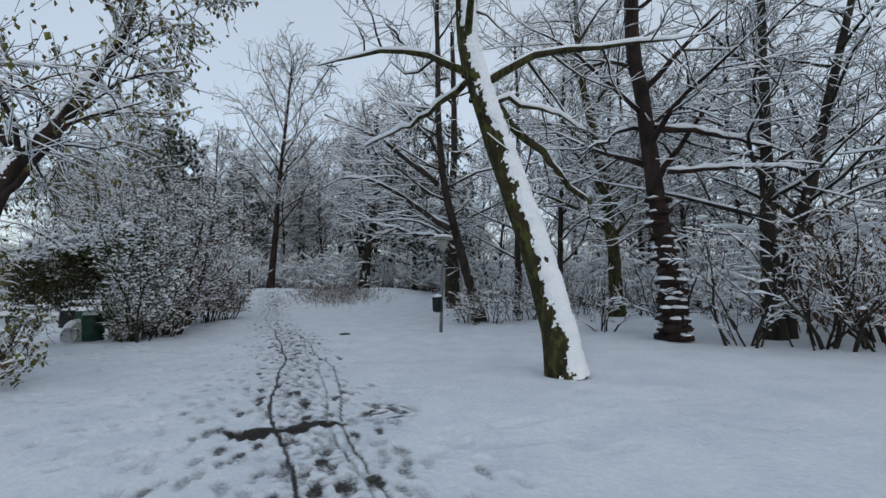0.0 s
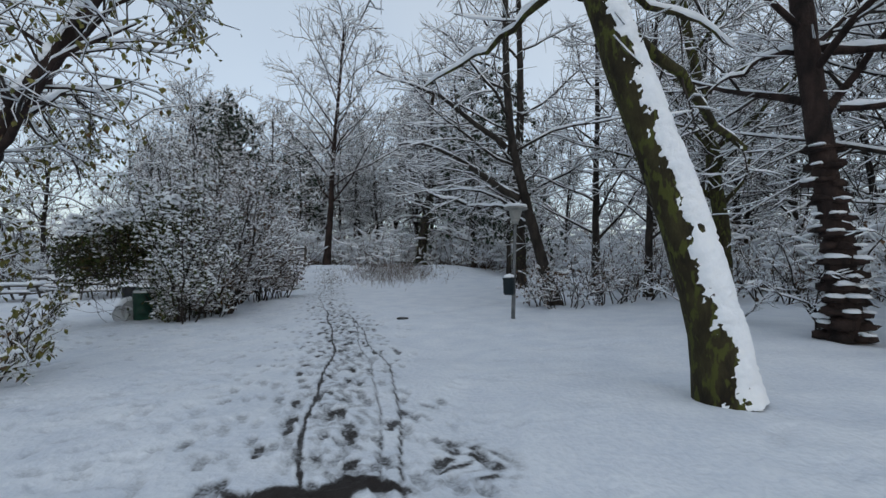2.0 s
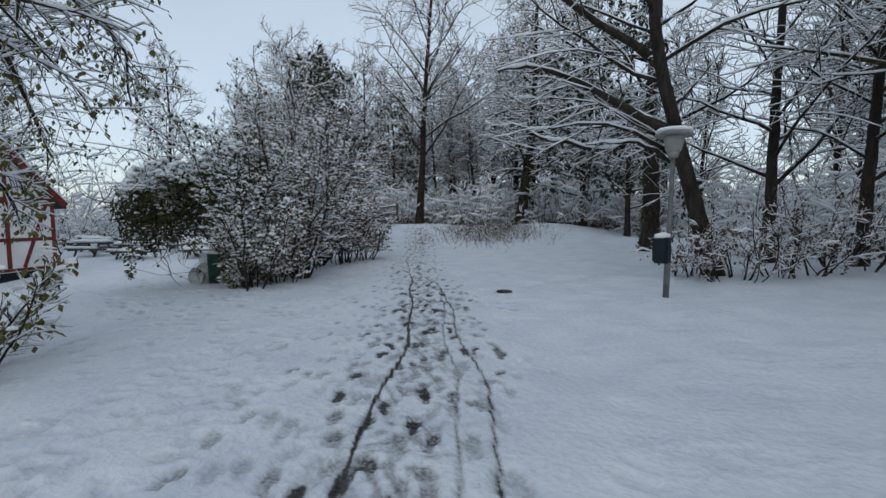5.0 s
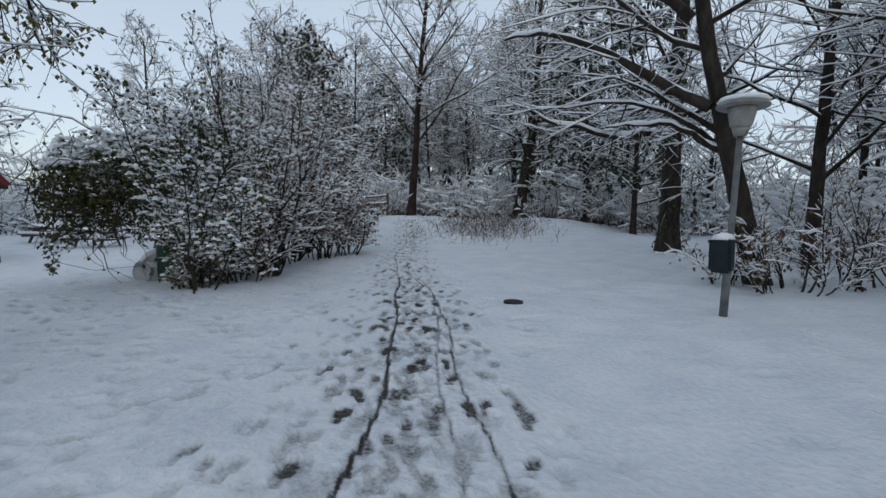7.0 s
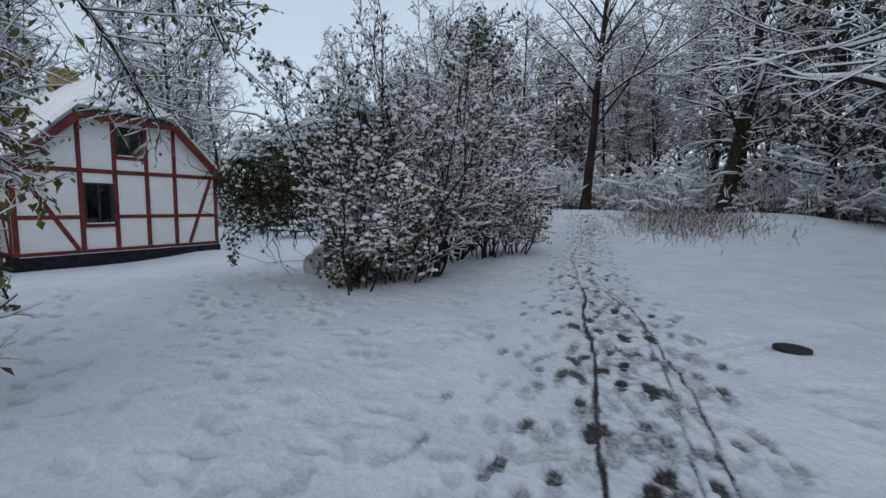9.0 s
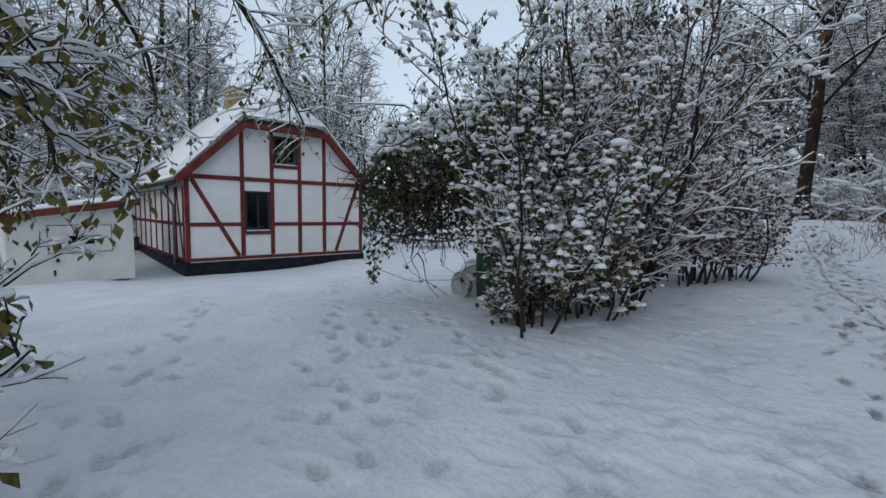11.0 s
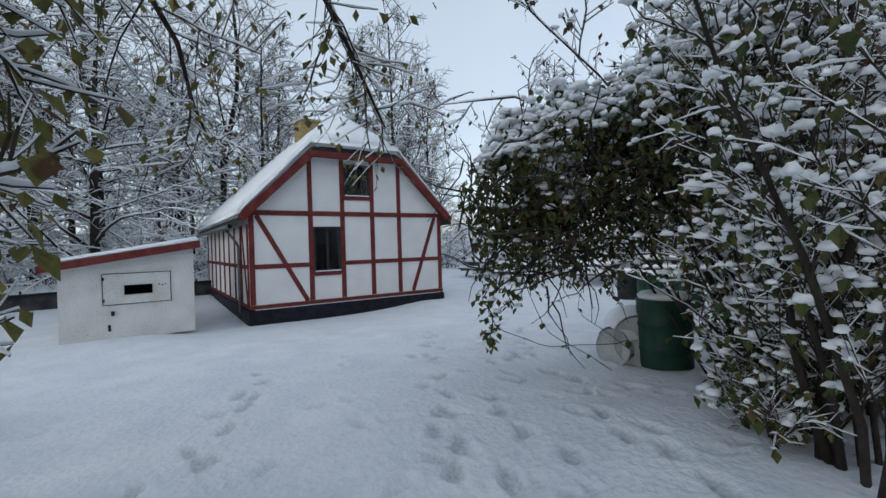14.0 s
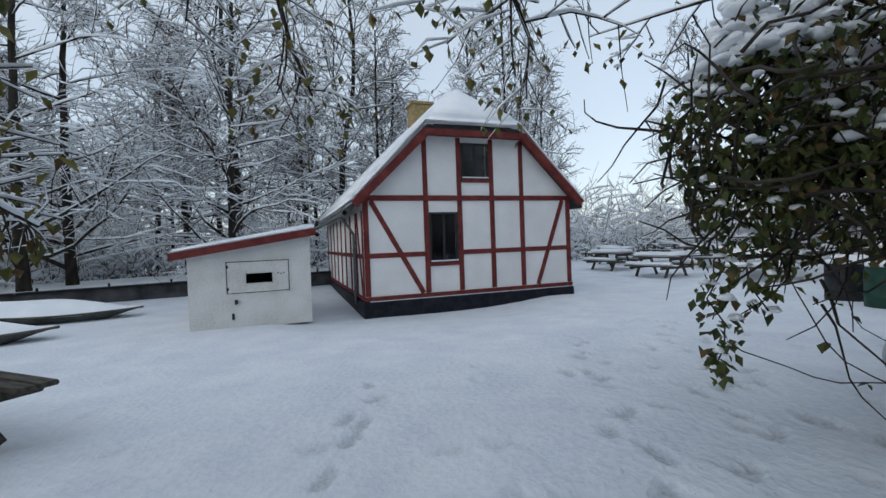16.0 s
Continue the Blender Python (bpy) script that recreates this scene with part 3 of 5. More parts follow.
    beam(h, (0.0, 0.0), (GD, 0.0), 0.1, 0.034, 0.0, "sill_beam", "side")
    beam(h, (0.13, 1.04), (GD, 1.04), 0.11, 0.026, 0.0, "rail", "side")
    beam(h, (0.9, EAVE - 0.3), (0.25, 0.06), 0.11, 0.024, 0.0, "brace", "side")
    window_unit(h, *lo)
    window_unit(h, *up)
    roof = part("roof", roof_shell(0.0, 0.1, 0.0, 0.2), m_dark, h)
    sn = roof_shell(0.104, 0.3, 0.03, 0.24)
    bmesh.ops.triangulate(sn, faces=[f for f in sn.faces if len(f.verts) > 4])
    bmesh.ops.bevel(sn, geom=[e for e in sn.edges if e.is_boundary is False and e.calc_face_angle(0) > 0.4], offset=0.13, segments=4, affect="EDGES")
    bmesh.ops.triangulate(sn, faces=sn.faces)
    bmesh.ops.subdivide_edges(sn, edges=[e for e in sn.edges if e.calc_length() > 0.9], cuts=3, use_grid_fill=True)
    for v in sn.verts:
        v.co.z += 0.035 * noise.noise(v.co * 1.1)
    for f in sn.faces:
        f.smooth = True
    part("roof_snow", sn, m_snow, roof, "thick smooth snow")
    ch = part("chimney", solid(2.6, 3.3, 4.1, 4.8, RIDGE - 0.6, RIDGE + 0.75, 0.01), m_brick, h, "yellow brick chimney")
    part("chimney_cap", solid(2.54, 3.36, 4.04, 4.86, RIDGE + 0.75, RIDGE + 0.85, 0.015), m_brick, ch)
    part("snow", clump_mesh("snow", [(2.95, 4.45, RIDGE + 0.85)], [0.32], np.random.RandomState(3), 0.5), m_snow, ch)
    T = Tubes()
    T.add(np.array([(-0.44, v, EAVE - 0.36) for v in np.linspace(-0.15, GD + 0.2, 8)]), np.full(8, 0.06), 8)
    gut = part("gutter", T.mesh("gutter"), m_pole, h, "dark metal gutter")
    T = Tubes()
    T.add(np.array([(-0.4, 0.9, EAVE - 0.4), (-0.2, 0.95, EAVE - 0.65), (-0.09, 0.95, EAVE - 0.85), (-0.09, 0.95, 1.0), (-0.09, 0.95, -0.2)]), np.full(5, 0.035), 8)
    part("downpipe", T.mesh("downpipe"), m_pole, gut)
    part("ledge_snow", solid(0.1, GW - 0.1, -0.056, -0.036, -0.068, -0.052, 0.006), m_snow, h)


build_house()


# ---- white shed ----
def build_shed():
    d = unit(np.array((-0.921, 2.22)))
    m = Matrix(((d[0], -d[1], 0, -17.87), (d[1], d[0], 0, 4.36), (0, 0, 1, -0.54), (0, 0, 0, 1)))
    s = thing("shed", "low white rendered shed with sloping snow-covered roof", "shed", m)
    W, D, a, b, t = 2.4, 3.0, 1.46, 1.84, 0.15
    u0, u1, w0, w1 = 1.08, 1.6, 0.84, 1.05
    for poly in ([(0, -0.1), (u0, -0.1), (u0, a + (b - a) * u0 / W), (0, a)], [(u0, -0.1), (u1, -0.1), (u1, w0), (u0, w0)],
                 [(u0, w1), (u1, w1), (u1, a + (b - a) * u1 / W), (u0, a + (b - a) * u0 / W)], [(u1, -0.1), (W, -0.1), (W, b), (u1, a + (b - a) * u1 / W)]):
        part("wall_panel", prism(poly, 0.0, t), m_shed, s)
    part("side_wall", solid(0, t, t, D, -0.1, a - 0.02), m_shed, s)
    part("side_wall", solid(W - t, W, t, D, -0.1, b - 0.03), m_shed, s)
    part("back_wall", solid(t, W - t, D - t, D, -0.1, a), m_shed, s)
    part("dark_inside", solid(t, W - t, 1.0, 1.05, 0.0, a - 0.05), m_black, s)
    hatch = part("hatch_board", solid(0.72, 1.06, -0.03, -0.002, 0.66, 1.3, 0.005), m_shed, s, "white painted hatch boards")
    part("hatch_board", solid(1.62, 1.92, -0.03, -0.002, 0.66, 1.3, 0.005), m_shed, s)
    part("hatch_board", solid(1.062, 1.618, -0.028, -0.002, 1.06, 1.3, 0.005), m_shed, s)
    part("hatch_board", solid(1.062, 1.618, -0.028, -0.002, 0.66, 0.83, 0.005), m_shed, s)
    for a0, a1, b0, b1 in ((0.7, 1.94, 0.645, 0.657), (0.7, 1.94, 1.303, 1.315), (0.7, 0.712, 0.657, 1.303), (1.928, 1.94, 0.657, 1.303)):
        part("hatch_gap", solid(a0, a1, -0.012, -0.002, b0, b1), m_dark, s)
    part("hinge", solid(0.7, 0.74, -0.05, -0.03, 0.72, 0.78), m_iron, hatch)
    part("hinge", solid(0.7, 0.74, -0.05, -0.03, 1.18, 1.24), m_iron, hatch)
    for u, w in ((1.7, 1.02), (1.76, 1.0), (1.82, 1.02)):
        part("bolt", solid(u, u + 0.025, -0.045, -0.03, w, w + 0.03), m_iron, s)
    part("handle", solid(0.84, 0.9, -0.05, -0.002, 0.42, 0.52, 0.01), m_iron, s)
    part("handle", solid(0.78, 0.83, -0.03, -0.002, 0.1, 0.24, 0.01), m_iron, s)
    sl = (b - a) / W
    o = 0.28
    roof = part("roof", prism([(-o, a - sl * o + 0.0), (W + 0.1, b + sl * 0.1), (W + 0.1, b + sl * 0.1 + 0.1), (-o, a - sl * o + 0.1)], -0.2, D + 0.1), m_dark, s)
    part("fascia", prism([(-o - 0.01, a - sl * o - 0.03), (W + 0.11, b + sl * 0.1 - 0.03), (W + 0.11, b + sl * 0.1 + 0.13), (-o - 0.01, a - sl * o + 0.12)], -0.23, -0.203), m_timber, roof, "red-brown fascia board")
    bm = prism([(-o, a - sl * o + 0.104), (W + 0.1, b + sl * 0.1 + 0.104), (W + 0.08, b + sl * 0.1 + 0.24), (-o + 0.02, a - sl * o + 0.2)], -0.22, D + 0.1)
    bmesh.ops.bevel(bm, geom=list(bm.edges), offset=0.04, segments=3, affect="EDGES")
    part("roof_snow", bm, m_snow, roof)


build_shed()


# ---- canal wall, boats, tables, fence ----
def build_bank():
    a, b = Vector((-30, 9.5, 0)), Vector((-18.5, -8.2, 0))
    d = b - a
    m = Matrix.Translation((a.x, a.y, 0)) @ Matrix.Rotation(math.atan2(d.y, d.x), 4, "Z")
    w = thing("canal_wall", "dark wet canal wall with a rail on top", "wall", m, kind="structure")
    part("wall_face", solid(0, d.length, -0.12, 0.12, -1.0, -0.06, 0.02), m_conc, w)
    part("coping", solid(0, d.length, -0.2, 0.2, -0.06, 0.0, 0.015), m_black, w)
    part("snow", solid(0, d.length, -5.5, -0.21, -0.9, -0.02, 0.03), m_snow, w)
    for i in range(12):
        part("rail_post", solid(i * 1.7 + 0.5, i * 1.7 + 0.56, -0.1, -0.04, 0.0, 0.1, 0.01), m_black, w)


build_bank()


def build_boat(x, y, turn, length, wide, label):
    """A clinker rowing boat, heaped with snow: lofted sections from stern to bow."""
    z = gz(x, y)
    bt = thing("rowing_boat", label, "boat", pose(x, y, z - 0.02, 2, 5, turn), "boats on the bank")
    n, k = 15, 9
    co, sn = [], []
    for i in range(n):
        f = i / (n - 1)
        half = wide / 2 * (1 - max(0, (f - 0.45) / 0.55) ** 2.2) * (0.78 + 0.22 * min(1, f * 3)) + 0.012
        top = 0.42 + 0.16 * max(0, f - 0.4) ** 1.5 / 0.46
        keel = 0.02 + 0.25 * max(0, (f - 0.75) / 0.25) ** 2
        for j in range(k):
            a = -1 + 2 * j / (k - 1)
            co.append((f * length - 0.85 * max(0, (f - 0.6) / 0.4) * (1 - abs(a) ** 1.7), half * a * (0.62 + 0.38 * abs(a)), keel + (top - keel) * abs(a) ** 1.7))
            sn.append((f * length * 0.985 + 0.02, half * a * 0.97, top - 0.01 + 0.32 * (1 - a * a) * (0.2 + 0.8 * math.sin(math.pi * min(1, f + 0.05))) + 0.03 * math.sin(f * 11 + a * 3)))
    f4 = [[i * k + j, i * k + j + 1, (i + 1) * k + j + 1, (i + 1) * k + j] for i in range(n - 1) for j in range(k - 1)]
    hull = part("hull", raw("hull", co, f4), m_boat, bt, "grey weathered hull")
    part("transom", solid(-0.03, 0.0, -wide * 0.36, wide * 0.36, 0.08, 0.44, 0.01), m_boat, hull)
    for s in (0, k - 1):
        T = Tubes()
        T.add(np.array([co[i * k + s] for i in range(n)]), np.full(n, 0.025), 6)
        part("gunwale", T.mesh("gunwale"), m_plank, hull)
    part("snow", raw("snow", sn, f4), m_snow, bt, "thick snow cover")


build_boat(-19.0, -2.2, 108, 4.3, 1.5, "grey rowing boat heaped with snow on the bank")
build_boat(-16.2, -1.6, 110, 3.9, 1.4, "small grey rowing boat full of snow")


def build_table(x, y, turn, label, snow=True):
    z = gz(x, y)
    t = thing("picnic_table", label, "picnic table", pose(x, y, z - 0.02, 0, 0, turn), "picnic tables")
    for i in range(5):
        part("tabletop_board", solid(-0.9, 0.9, -0.37 + i * 0.15, -0.23 + i * 0.15, 0.70, 0.745, 0.008), m_plank, t)
    for s in (-1, 1):
        for i in range(2):
            y0 = s * 0.7 - 0.13 + i * 0.14
            part("seat_board", solid(-0.9, 0.9, y0, y0 + 0.125, 0.41, 0.45, 0.008), m_plank, t)
        part("crossbar", solid(s * 0.62 - 0.03, s * 0.62 + 0.03, -0.85, 0.85, 0.33, 0.405, 0.006), m_plank, t)
        part("batten", solid(s * 0.62 - 0.03, s * 0.62 + 0.03, -0.36, 0.36, 0.62, 0.695, 0.006), m_plank, t)
        for q in (-1, 1):
            m = Matrix.Translation((s * 0.58, q * 0.42, 0.34)) @ Matrix.Rotation(q * radians(27), 4, "X")
            part("leg", solid(-0.025, 0.025, -0.05, 0.05, -0.38, 0.4, 0.006, m), m_plank, t)
    if snow:
        for y0, y1, zz, hh in ((-0.38, 0.38, 0.75, 0.15), (-0.84, -0.55, 0.455, 0.13), (0.57, 0.84, 0.455, 0.13)):
            bm = solid(-0.9, 0.9, y0, y1, zz, zz + hh)
            bmesh.ops.subdivide_edges(bm, edges=[e for e in bm.edges if e.calc_length() > 1], cuts=9)
            bmesh.ops.bevel(bm, geom=[e for e in bm.edges if e.calc_face_angle(0) > 0.8], offset=0.05, segments=3, affect="EDGES")
            for v in bm.verts:
                if v.co.z > zz + 0.03:
                    v.co.z += 0.02 * noise.noise(v.co * 4 + Vector((x, y, 0)))
                    v.co.y *= 1 + 0.04 * noise.noise(v.co * 5)
            for f in bm.faces:
                f.smooth = True
            part("snow", bm, m_snow, t)
    return t


for x, y, turn in ((-24.2, 17.6, 25), (-27.6, 17.3, 20), (-26.3, 21.3, 35), (-30.5, 18.8, 10), (-23.2, 20.6, 30), (-21.6, 19.4, 40), (-20.2, 21.6, 25), (-29.5, 22.5, 15), (-33.5, 19.6, 0)):
    build_table(x, y, turn, "wooden picnic table with thick snow on top")
build_table(-11.95, 5.15, 65, "weathered wooden picnic table with bare board ends", False)


def build_fence():
    a, b = np.array((-40.0, 23.5)), np.array((-15.0, 27.0))
    n = 15
    f = thing("rail_fence", "dark post-and-rail fence with snow on its rails", "fence")
    for i in range(n):
        x, y = a + (b - a) * i / (n - 1)
        z = gz(x, y)
        part("post", solid(x - 0.06, x + 0.06, y - 0.06, y + 0.06, z - 0.1, z + 1.25, 0.015), m_plank, f)
        if i < n - 1:
            x2, y2 = a + (b - a) * (i + 1) / (n - 1)
            z2 = gz(x2, y2)
            for h in (0.35, 0.72, 1.1):
                T, S = Tubes(), Tubes()
                p = np.array([(x, y - 0.08, z + h), ((x + x2) / 2, (y + y2) / 2 - 0.08, (z + z2) / 2 + h - 0.02), (x2, y2 - 0.08, z2 + h)])
                T.add(p, np.full(3, 0.045), 6)
                r = part("rail", T.mesh("rail"), m_plank, f)
                S.add(p + UP * 0.05, np.full(3, 0.035), 5)
                part("snow", S.mesh("snow"), m_snow, r)


build_fence()


# ---- lamp post, bins, barrels, manhole ----
def build_lamp_post():
    x, y = -0.80, 13.85
    z = gz(x, y)
    p = thing("street_lamp", "short grey park lamp post with a boxy shade and snow cap", "street lamp", pose(x, y, z - 0.05, -1.5, 1.2, 0))
    part("pole", lathe([(0.05, 0), (0.05, 0.9), (0.04, 0.95), (0.036, 2.45)], 14), m_pole, p)
    part("collar", lathe([(0.07, 2.4), (0.09, 2.46), (0.1, 2.5)], 14), m_lamp, p)
    part("shade", lathe([(0.1, 2.5), (0.125, 2.54), (0.165, 2.74), (0.17, 2.76)], 20), m_lamp, p, "frosted lamp body")
    lid = part("lid", lathe([(0.29, 2.76), (0.3, 2.775), (0.29, 2.8), (0.2, 2.83)], 24), m_lamp, p, "flat round lid")
    part("snow", lathe([(0.27, 2.815), (0.29, 2.84), (0.26, 2.88), (0.14, 2.9)], 24), m_snow, lid)


def build_bin():
    x, y = -0.86, 13.72
    z = gz(x, y)
    p = thing("litter_bin", "dark green litter bin with snow cap on the lamp post", "litter bin", pose(x, y, z + 0.6, -1.5, 0, 65))
    part("body", solid(-0.12, 0.05, -0.13, 0.13, 0.0, 0.44, 0.03), m_bin, p)
    part("rim", solid(-0.13, 0.06, -0.14, 0.14, 0.38, 0.42, 0.012), m_bin, p)
    part("bracket", solid(0.05, 0.11, -0.03, 0.03, 0.1, 0.3), m_pole, p)
    part("snow", clump_mesh("snow", [(-0.04, 0, 0.44)], [0.11], np.random.RandomState(1), 0.7), m_snow, p)


def drum_profile(r, h):
    out = [(r - 0.01, 0), (r, 0.015)]
    for f in (0.33, 0.66):
        out += [(r, h * f - 0.025), (r + 0.012, h * f), (r, h * f + 0.025)]
    return out + [(r, h - 0.02), (r + 0.008, h - 0.005), (r - 0.005, h), (r - 0.02, h - 0.015)]


def build_drum(x, y, label, material, r=0.3, h=0.9, lying=None, lift=0.0):
    z = gz(x, y) + lift
    if lying is None:
        d = thing("oil_drum", label, "barrel", pose(x, y, z - 0.03), "barrels")
    else:
        d = thing("oil_drum", label, "barrel", Matrix.Translation((x, y, z + r - 0.06)) @ Matrix.Rotation(radians(lying), 4, "Z") @ Matrix.Rotation(radians(84), 4, "X"), "barrels")
    part("body", lathe(drum_profile(r, h), 28), material, d)
    rs = np.random.RandomState(int(abs(x * 10)))
    if lying is None:
        part("snow", lathe([(r - 0.03, h - 0.012), (r - 0.01, h + 0.03), (r - 0.05, h + 0.07), (r * 0.5, h + 0.09)], 24), m_snow, d)
    else:
        n, k = 10, 9
        co = []
        for i in range(n):
            for j in range(k):
                a = radians(-62 + 124 * j / (k - 1))
                rr = r + 0.012 + 0.11 * math.cos(a) * min(1, i * 0.5 + 0.15, (n - 1 - i) * 0.5 + 0.15) * (1 + 0.1 * rs.normal())
                co.append((rr * math.sin(a), rr * math.cos(a), h * i / (n - 1)))
        part("snow", raw("snow", co, [[i * k + j, i * k + j + 1, (i + 1) * k + j + 1, (i + 1) * k + j] for i in range(n - 1) for j in range(k - 1)]), m_snow, d)
    return d


build_lamp_post()
build_bin()
build_drum(-11.5, 13.15, "dark green oil drum standing under the ivy", m_green, 0.3, 0.85)
build_drum(-12.35, 13.3, "grey barrel lying on its side under snow", m_drumg, 0.28, 0.9, 60)
build_drum(-11.98, 13.2, "pale barrel lying beside the green drum", m_drumg, 0.22, 0.6, 20)
build_drum(-16.9, 17.2, "black barrel with snow on its lid", m_black, 0.33, 0.75)
build_drum(-15.95, 17.0, "green barrel with snow on its lid", m_green, 0.32, 0.75)
build_drum(-15.0, 17.1, "green barrel with snow on its lid", m_green, 0.32, 0.75)
mh = thing("manhole_cover", "round black cast-iron manhole cover free of snow", "manhole cover", pose(-3.56, 13.5, gz(-3.56, 13.5) + 0.0))
part("frame_ring", lathe([(0.15, 0), (0.15, 0.03), (0.13, 0.035), (0.13, 0.0)], 28), m_iron, mh)
part("lid", lathe([(0.126, 0.0), (0.126, 0.028), (0.1, 0.033), (0.04, 0.03)], 28), m_iron, mh)


# ---- trees and shrubs ----
def build_tree(name, label, trunk, r0, r1, seed, limbs, bark=None, snow=0.014, nb=7, nt=6, limb_len=0.42, start=0.3, rise=0.35, droop=-0.01, tr=0.007, coat=0.0, knobs=False, extra=(), group="", place=None, leaves=0, leaf_mat=None, leaf_size=0.09, ivy=0, twig=0.35, aim=None, far=False, dense=1.0):
    """A bare tree: a crooked trunk through the given points, limbs, branches, twigs, snow on all of them."""
    rs = np.random.RandomState(seed)
    pts = np.array(trunk, dtype=float)
    n = 26
    s = np.linspace(0, len(pts) - 1, n)
    line = np.stack([np.interp(s, np.arange(len(pts)), pts[:, i]) for i in range(3)], 1)
    for _ in range(2):
        line[1:-1] = (line[:-2] + line[1:-1] * 2 + line[2:]) / 4
    line[2:] += np.cumsum(rs.normal(0, 0.012, (n - 2, 3)), 0) * (1, 1, 0)
    f = np.linspace(0, 1, n)
    rad = r0 + (r1 - r0) * f ** 0.8
    rad[0] *= 1.2
    rad[1] *= 1.12
    height = float(np.linalg.norm(line[-1] - line[0]))
    base = line[0].copy()
    line = line - base
    th = thing(name, label, "tree", place if place is not None else Matrix.Translation(base), group)
    K, W, T, S = Tubes(), Tubes(), Tubes(), Tubes()
    if far:
        K.add(line[::3], rad[::3], 6)
    else:
        K.add(line, rad, 14)
    boughs = []
    tips = [] if leaves else None
    for i in range(limbs):
        g = start + (1 - start) * (i + rs.uniform(0.1, 0.9)) / limbs
        p, d = along(line, min(g, 0.985))
        az = i * 2.4 + rs.uniform(-0.5, 0.5)
        if aim is not None and i % 2 == 0:
            az = aim + rs.normal(0, 0.5)
        out = np.array((math.cos(az), math.sin(az), 0))
        ll = height * limb_len * (1.1 - 0.65 * (g - start) / (1 - start)) * rs.uniform(0.75, 1.2)
        q = stroke(rs, p, out * (1 - rise) + UP * rise + d * 0.15, ll, 8, 0.13, droop)
        lr = max(float(np.interp(g, f, rad)) * rs.uniform(0.3, 0.48), tr * 2)
        lrad = np.linspace(lr, tr * 1.3, 8)
        if far:
            K.add(q[::2], lrad[::2], 4)
            snow_on(S, q[::2], lrad[::2], snow * 1.3, 3, rs)
        else:
            boughs.append((q, lrad))
            snow_on(S, q, lrad, snow * 1.3, 5, rs)
        ramify(rs, W, T, S, q, lr, ll, nb, nt, droop=droop, snow=snow, tr=tr, tips=tips, twig=twig, far=far)
    for pts2, ra, rb, many in extra:
        e = np.array(pts2, dtype=float) - base
        s2 = np.linspace(0, len(e) - 1, 12)
        q = np.stack([np.interp(s2, np.arange(len(e)), e[:, i]) for i in range(3)], 1)
        q[1:-1] = (q[:-2] + q[1:-1] * 2 + q[2:]) / 4 + rs.normal(0, 0.03, (10, 3))
        lrad = np.linspace(ra, rb, 12)
        boughs.append((q, lrad))
        snow_on(S, q, lrad, snow * 1.8, 6, rs)
        ll = float(np.linalg.norm(q[-1] - q[0]))
        ramify(rs, W, T, S, q, ra * 0.6, max(ll, 1.2) * 0.6 / dense ** 0.35, int(many * dense), nt, droop=droop, snow=snow, tr=tr, tips=tips, twig=twig)
    ramify(rs, W, T, S, line, r1 * 1.5, height * 0.25, 4, nt, first=0.8, upward=0.4, snow=snow, tr=tr, tips=tips, twig=twig, far=far)
    tk = part("trunk", K.mesh("trunk", 0.07, seed), bark or m_bark, th)
    for q, lrad in boughs:
        B = Tubes()
        B.add(q, lrad, 7)
        part("limb", B.mesh("limb", 0.05, seed), bark or m_bark, th)
    part("crown", T.mesh("crown"), m_twig, th, "bare dark twigs")
    part("snow", S.mesh("snow"), m_snow, th, "snow lying along the branches")
    if coat:
        # wet snow blown on to the upper side of a leaning trunk: a ragged crust, thick in the middle
        t = unit(np.gradient(line, axis=0))
        blown = UP + np.array((0.2, -0.08, 0.0))
        nrm = unit(blown - t * (t @ blown)[:, None])
        m, k = 420, 33
        s3 = np.linspace(0.005, 0.97, m)
        P = np.stack([np.interp(s3, f, line[:, i]) for i in range(3)], 1)
        N = unit(np.stack([np.interp(s3, f, nrm[:, i]) for i in range(3)], 1))
        B = np.cross(np.stack([np.interp(s3, f, t[:, i]) for i in range(3)], 1), N)
        R = np.interp(s3, f, rad)
        co = np.zeros((m, k, 3))
        for j in range(k):
            a = (j / (k - 1) - 0.5) * 3.6
            way = N * math.cos(a) + B * math.sin(a)
            skin = P + way * R[:, None]
            for i in range(m):
                v = Vector(skin[i])
                edge = 1.15 * coat + 0.25 * noise.noise(v * 1.7) + 0.34 * noise.noise(v * 7) + 0.32 * noise.noise(v * 21)
                thick = 0.075 * (edge - abs(a) * 0.62) + 0.012 * noise.noise(v * 30)
                co[i, j] = skin[i] + way[i] * min(max(thick, -0.05), 0.06)
        faces = [[i * k + j, i * k + j + 1, (i + 1) * k + j + 1, (i + 1) * k + j] for i in range(m - 1) for j in range(k - 1)]
        part("trunk_snow", raw("trunk_snow", co.reshape(-1, 3), faces), m_snow, tk, "snow plastered on the trunk's upper side")
    if knobs:
        for i in range(70):
            # collars of burls, one above the other
            g = 0.012 + 0.03 * (i // 5) + rs.uniform(-0.006, 0.006)
            p, d = along(line, g)
            az = (i % 5) * 1.257 + (i // 5) * 0.5 + rs.uniform(-0.3, 0.3)
            rr = float(np.interp(g, f, rad))
            o = np.array((math.cos(az), math.sin(az), 0))
            q, size = p + o * rr * 0.85, rr * rs.uniform(0.5, 0.85)
            burl = part("burl", clump_mesh("burl", [q], [size], rs, 0.75), bark or m_bark, tk)
            if rs.uniform() < 0.42:
                part("snow", clump_mesh("snow", [q + UP * size * 0.5 + o * 0.04], [size * rs.uniform(0.7, 1.0)], rs, 0.45), m_snow, burl)
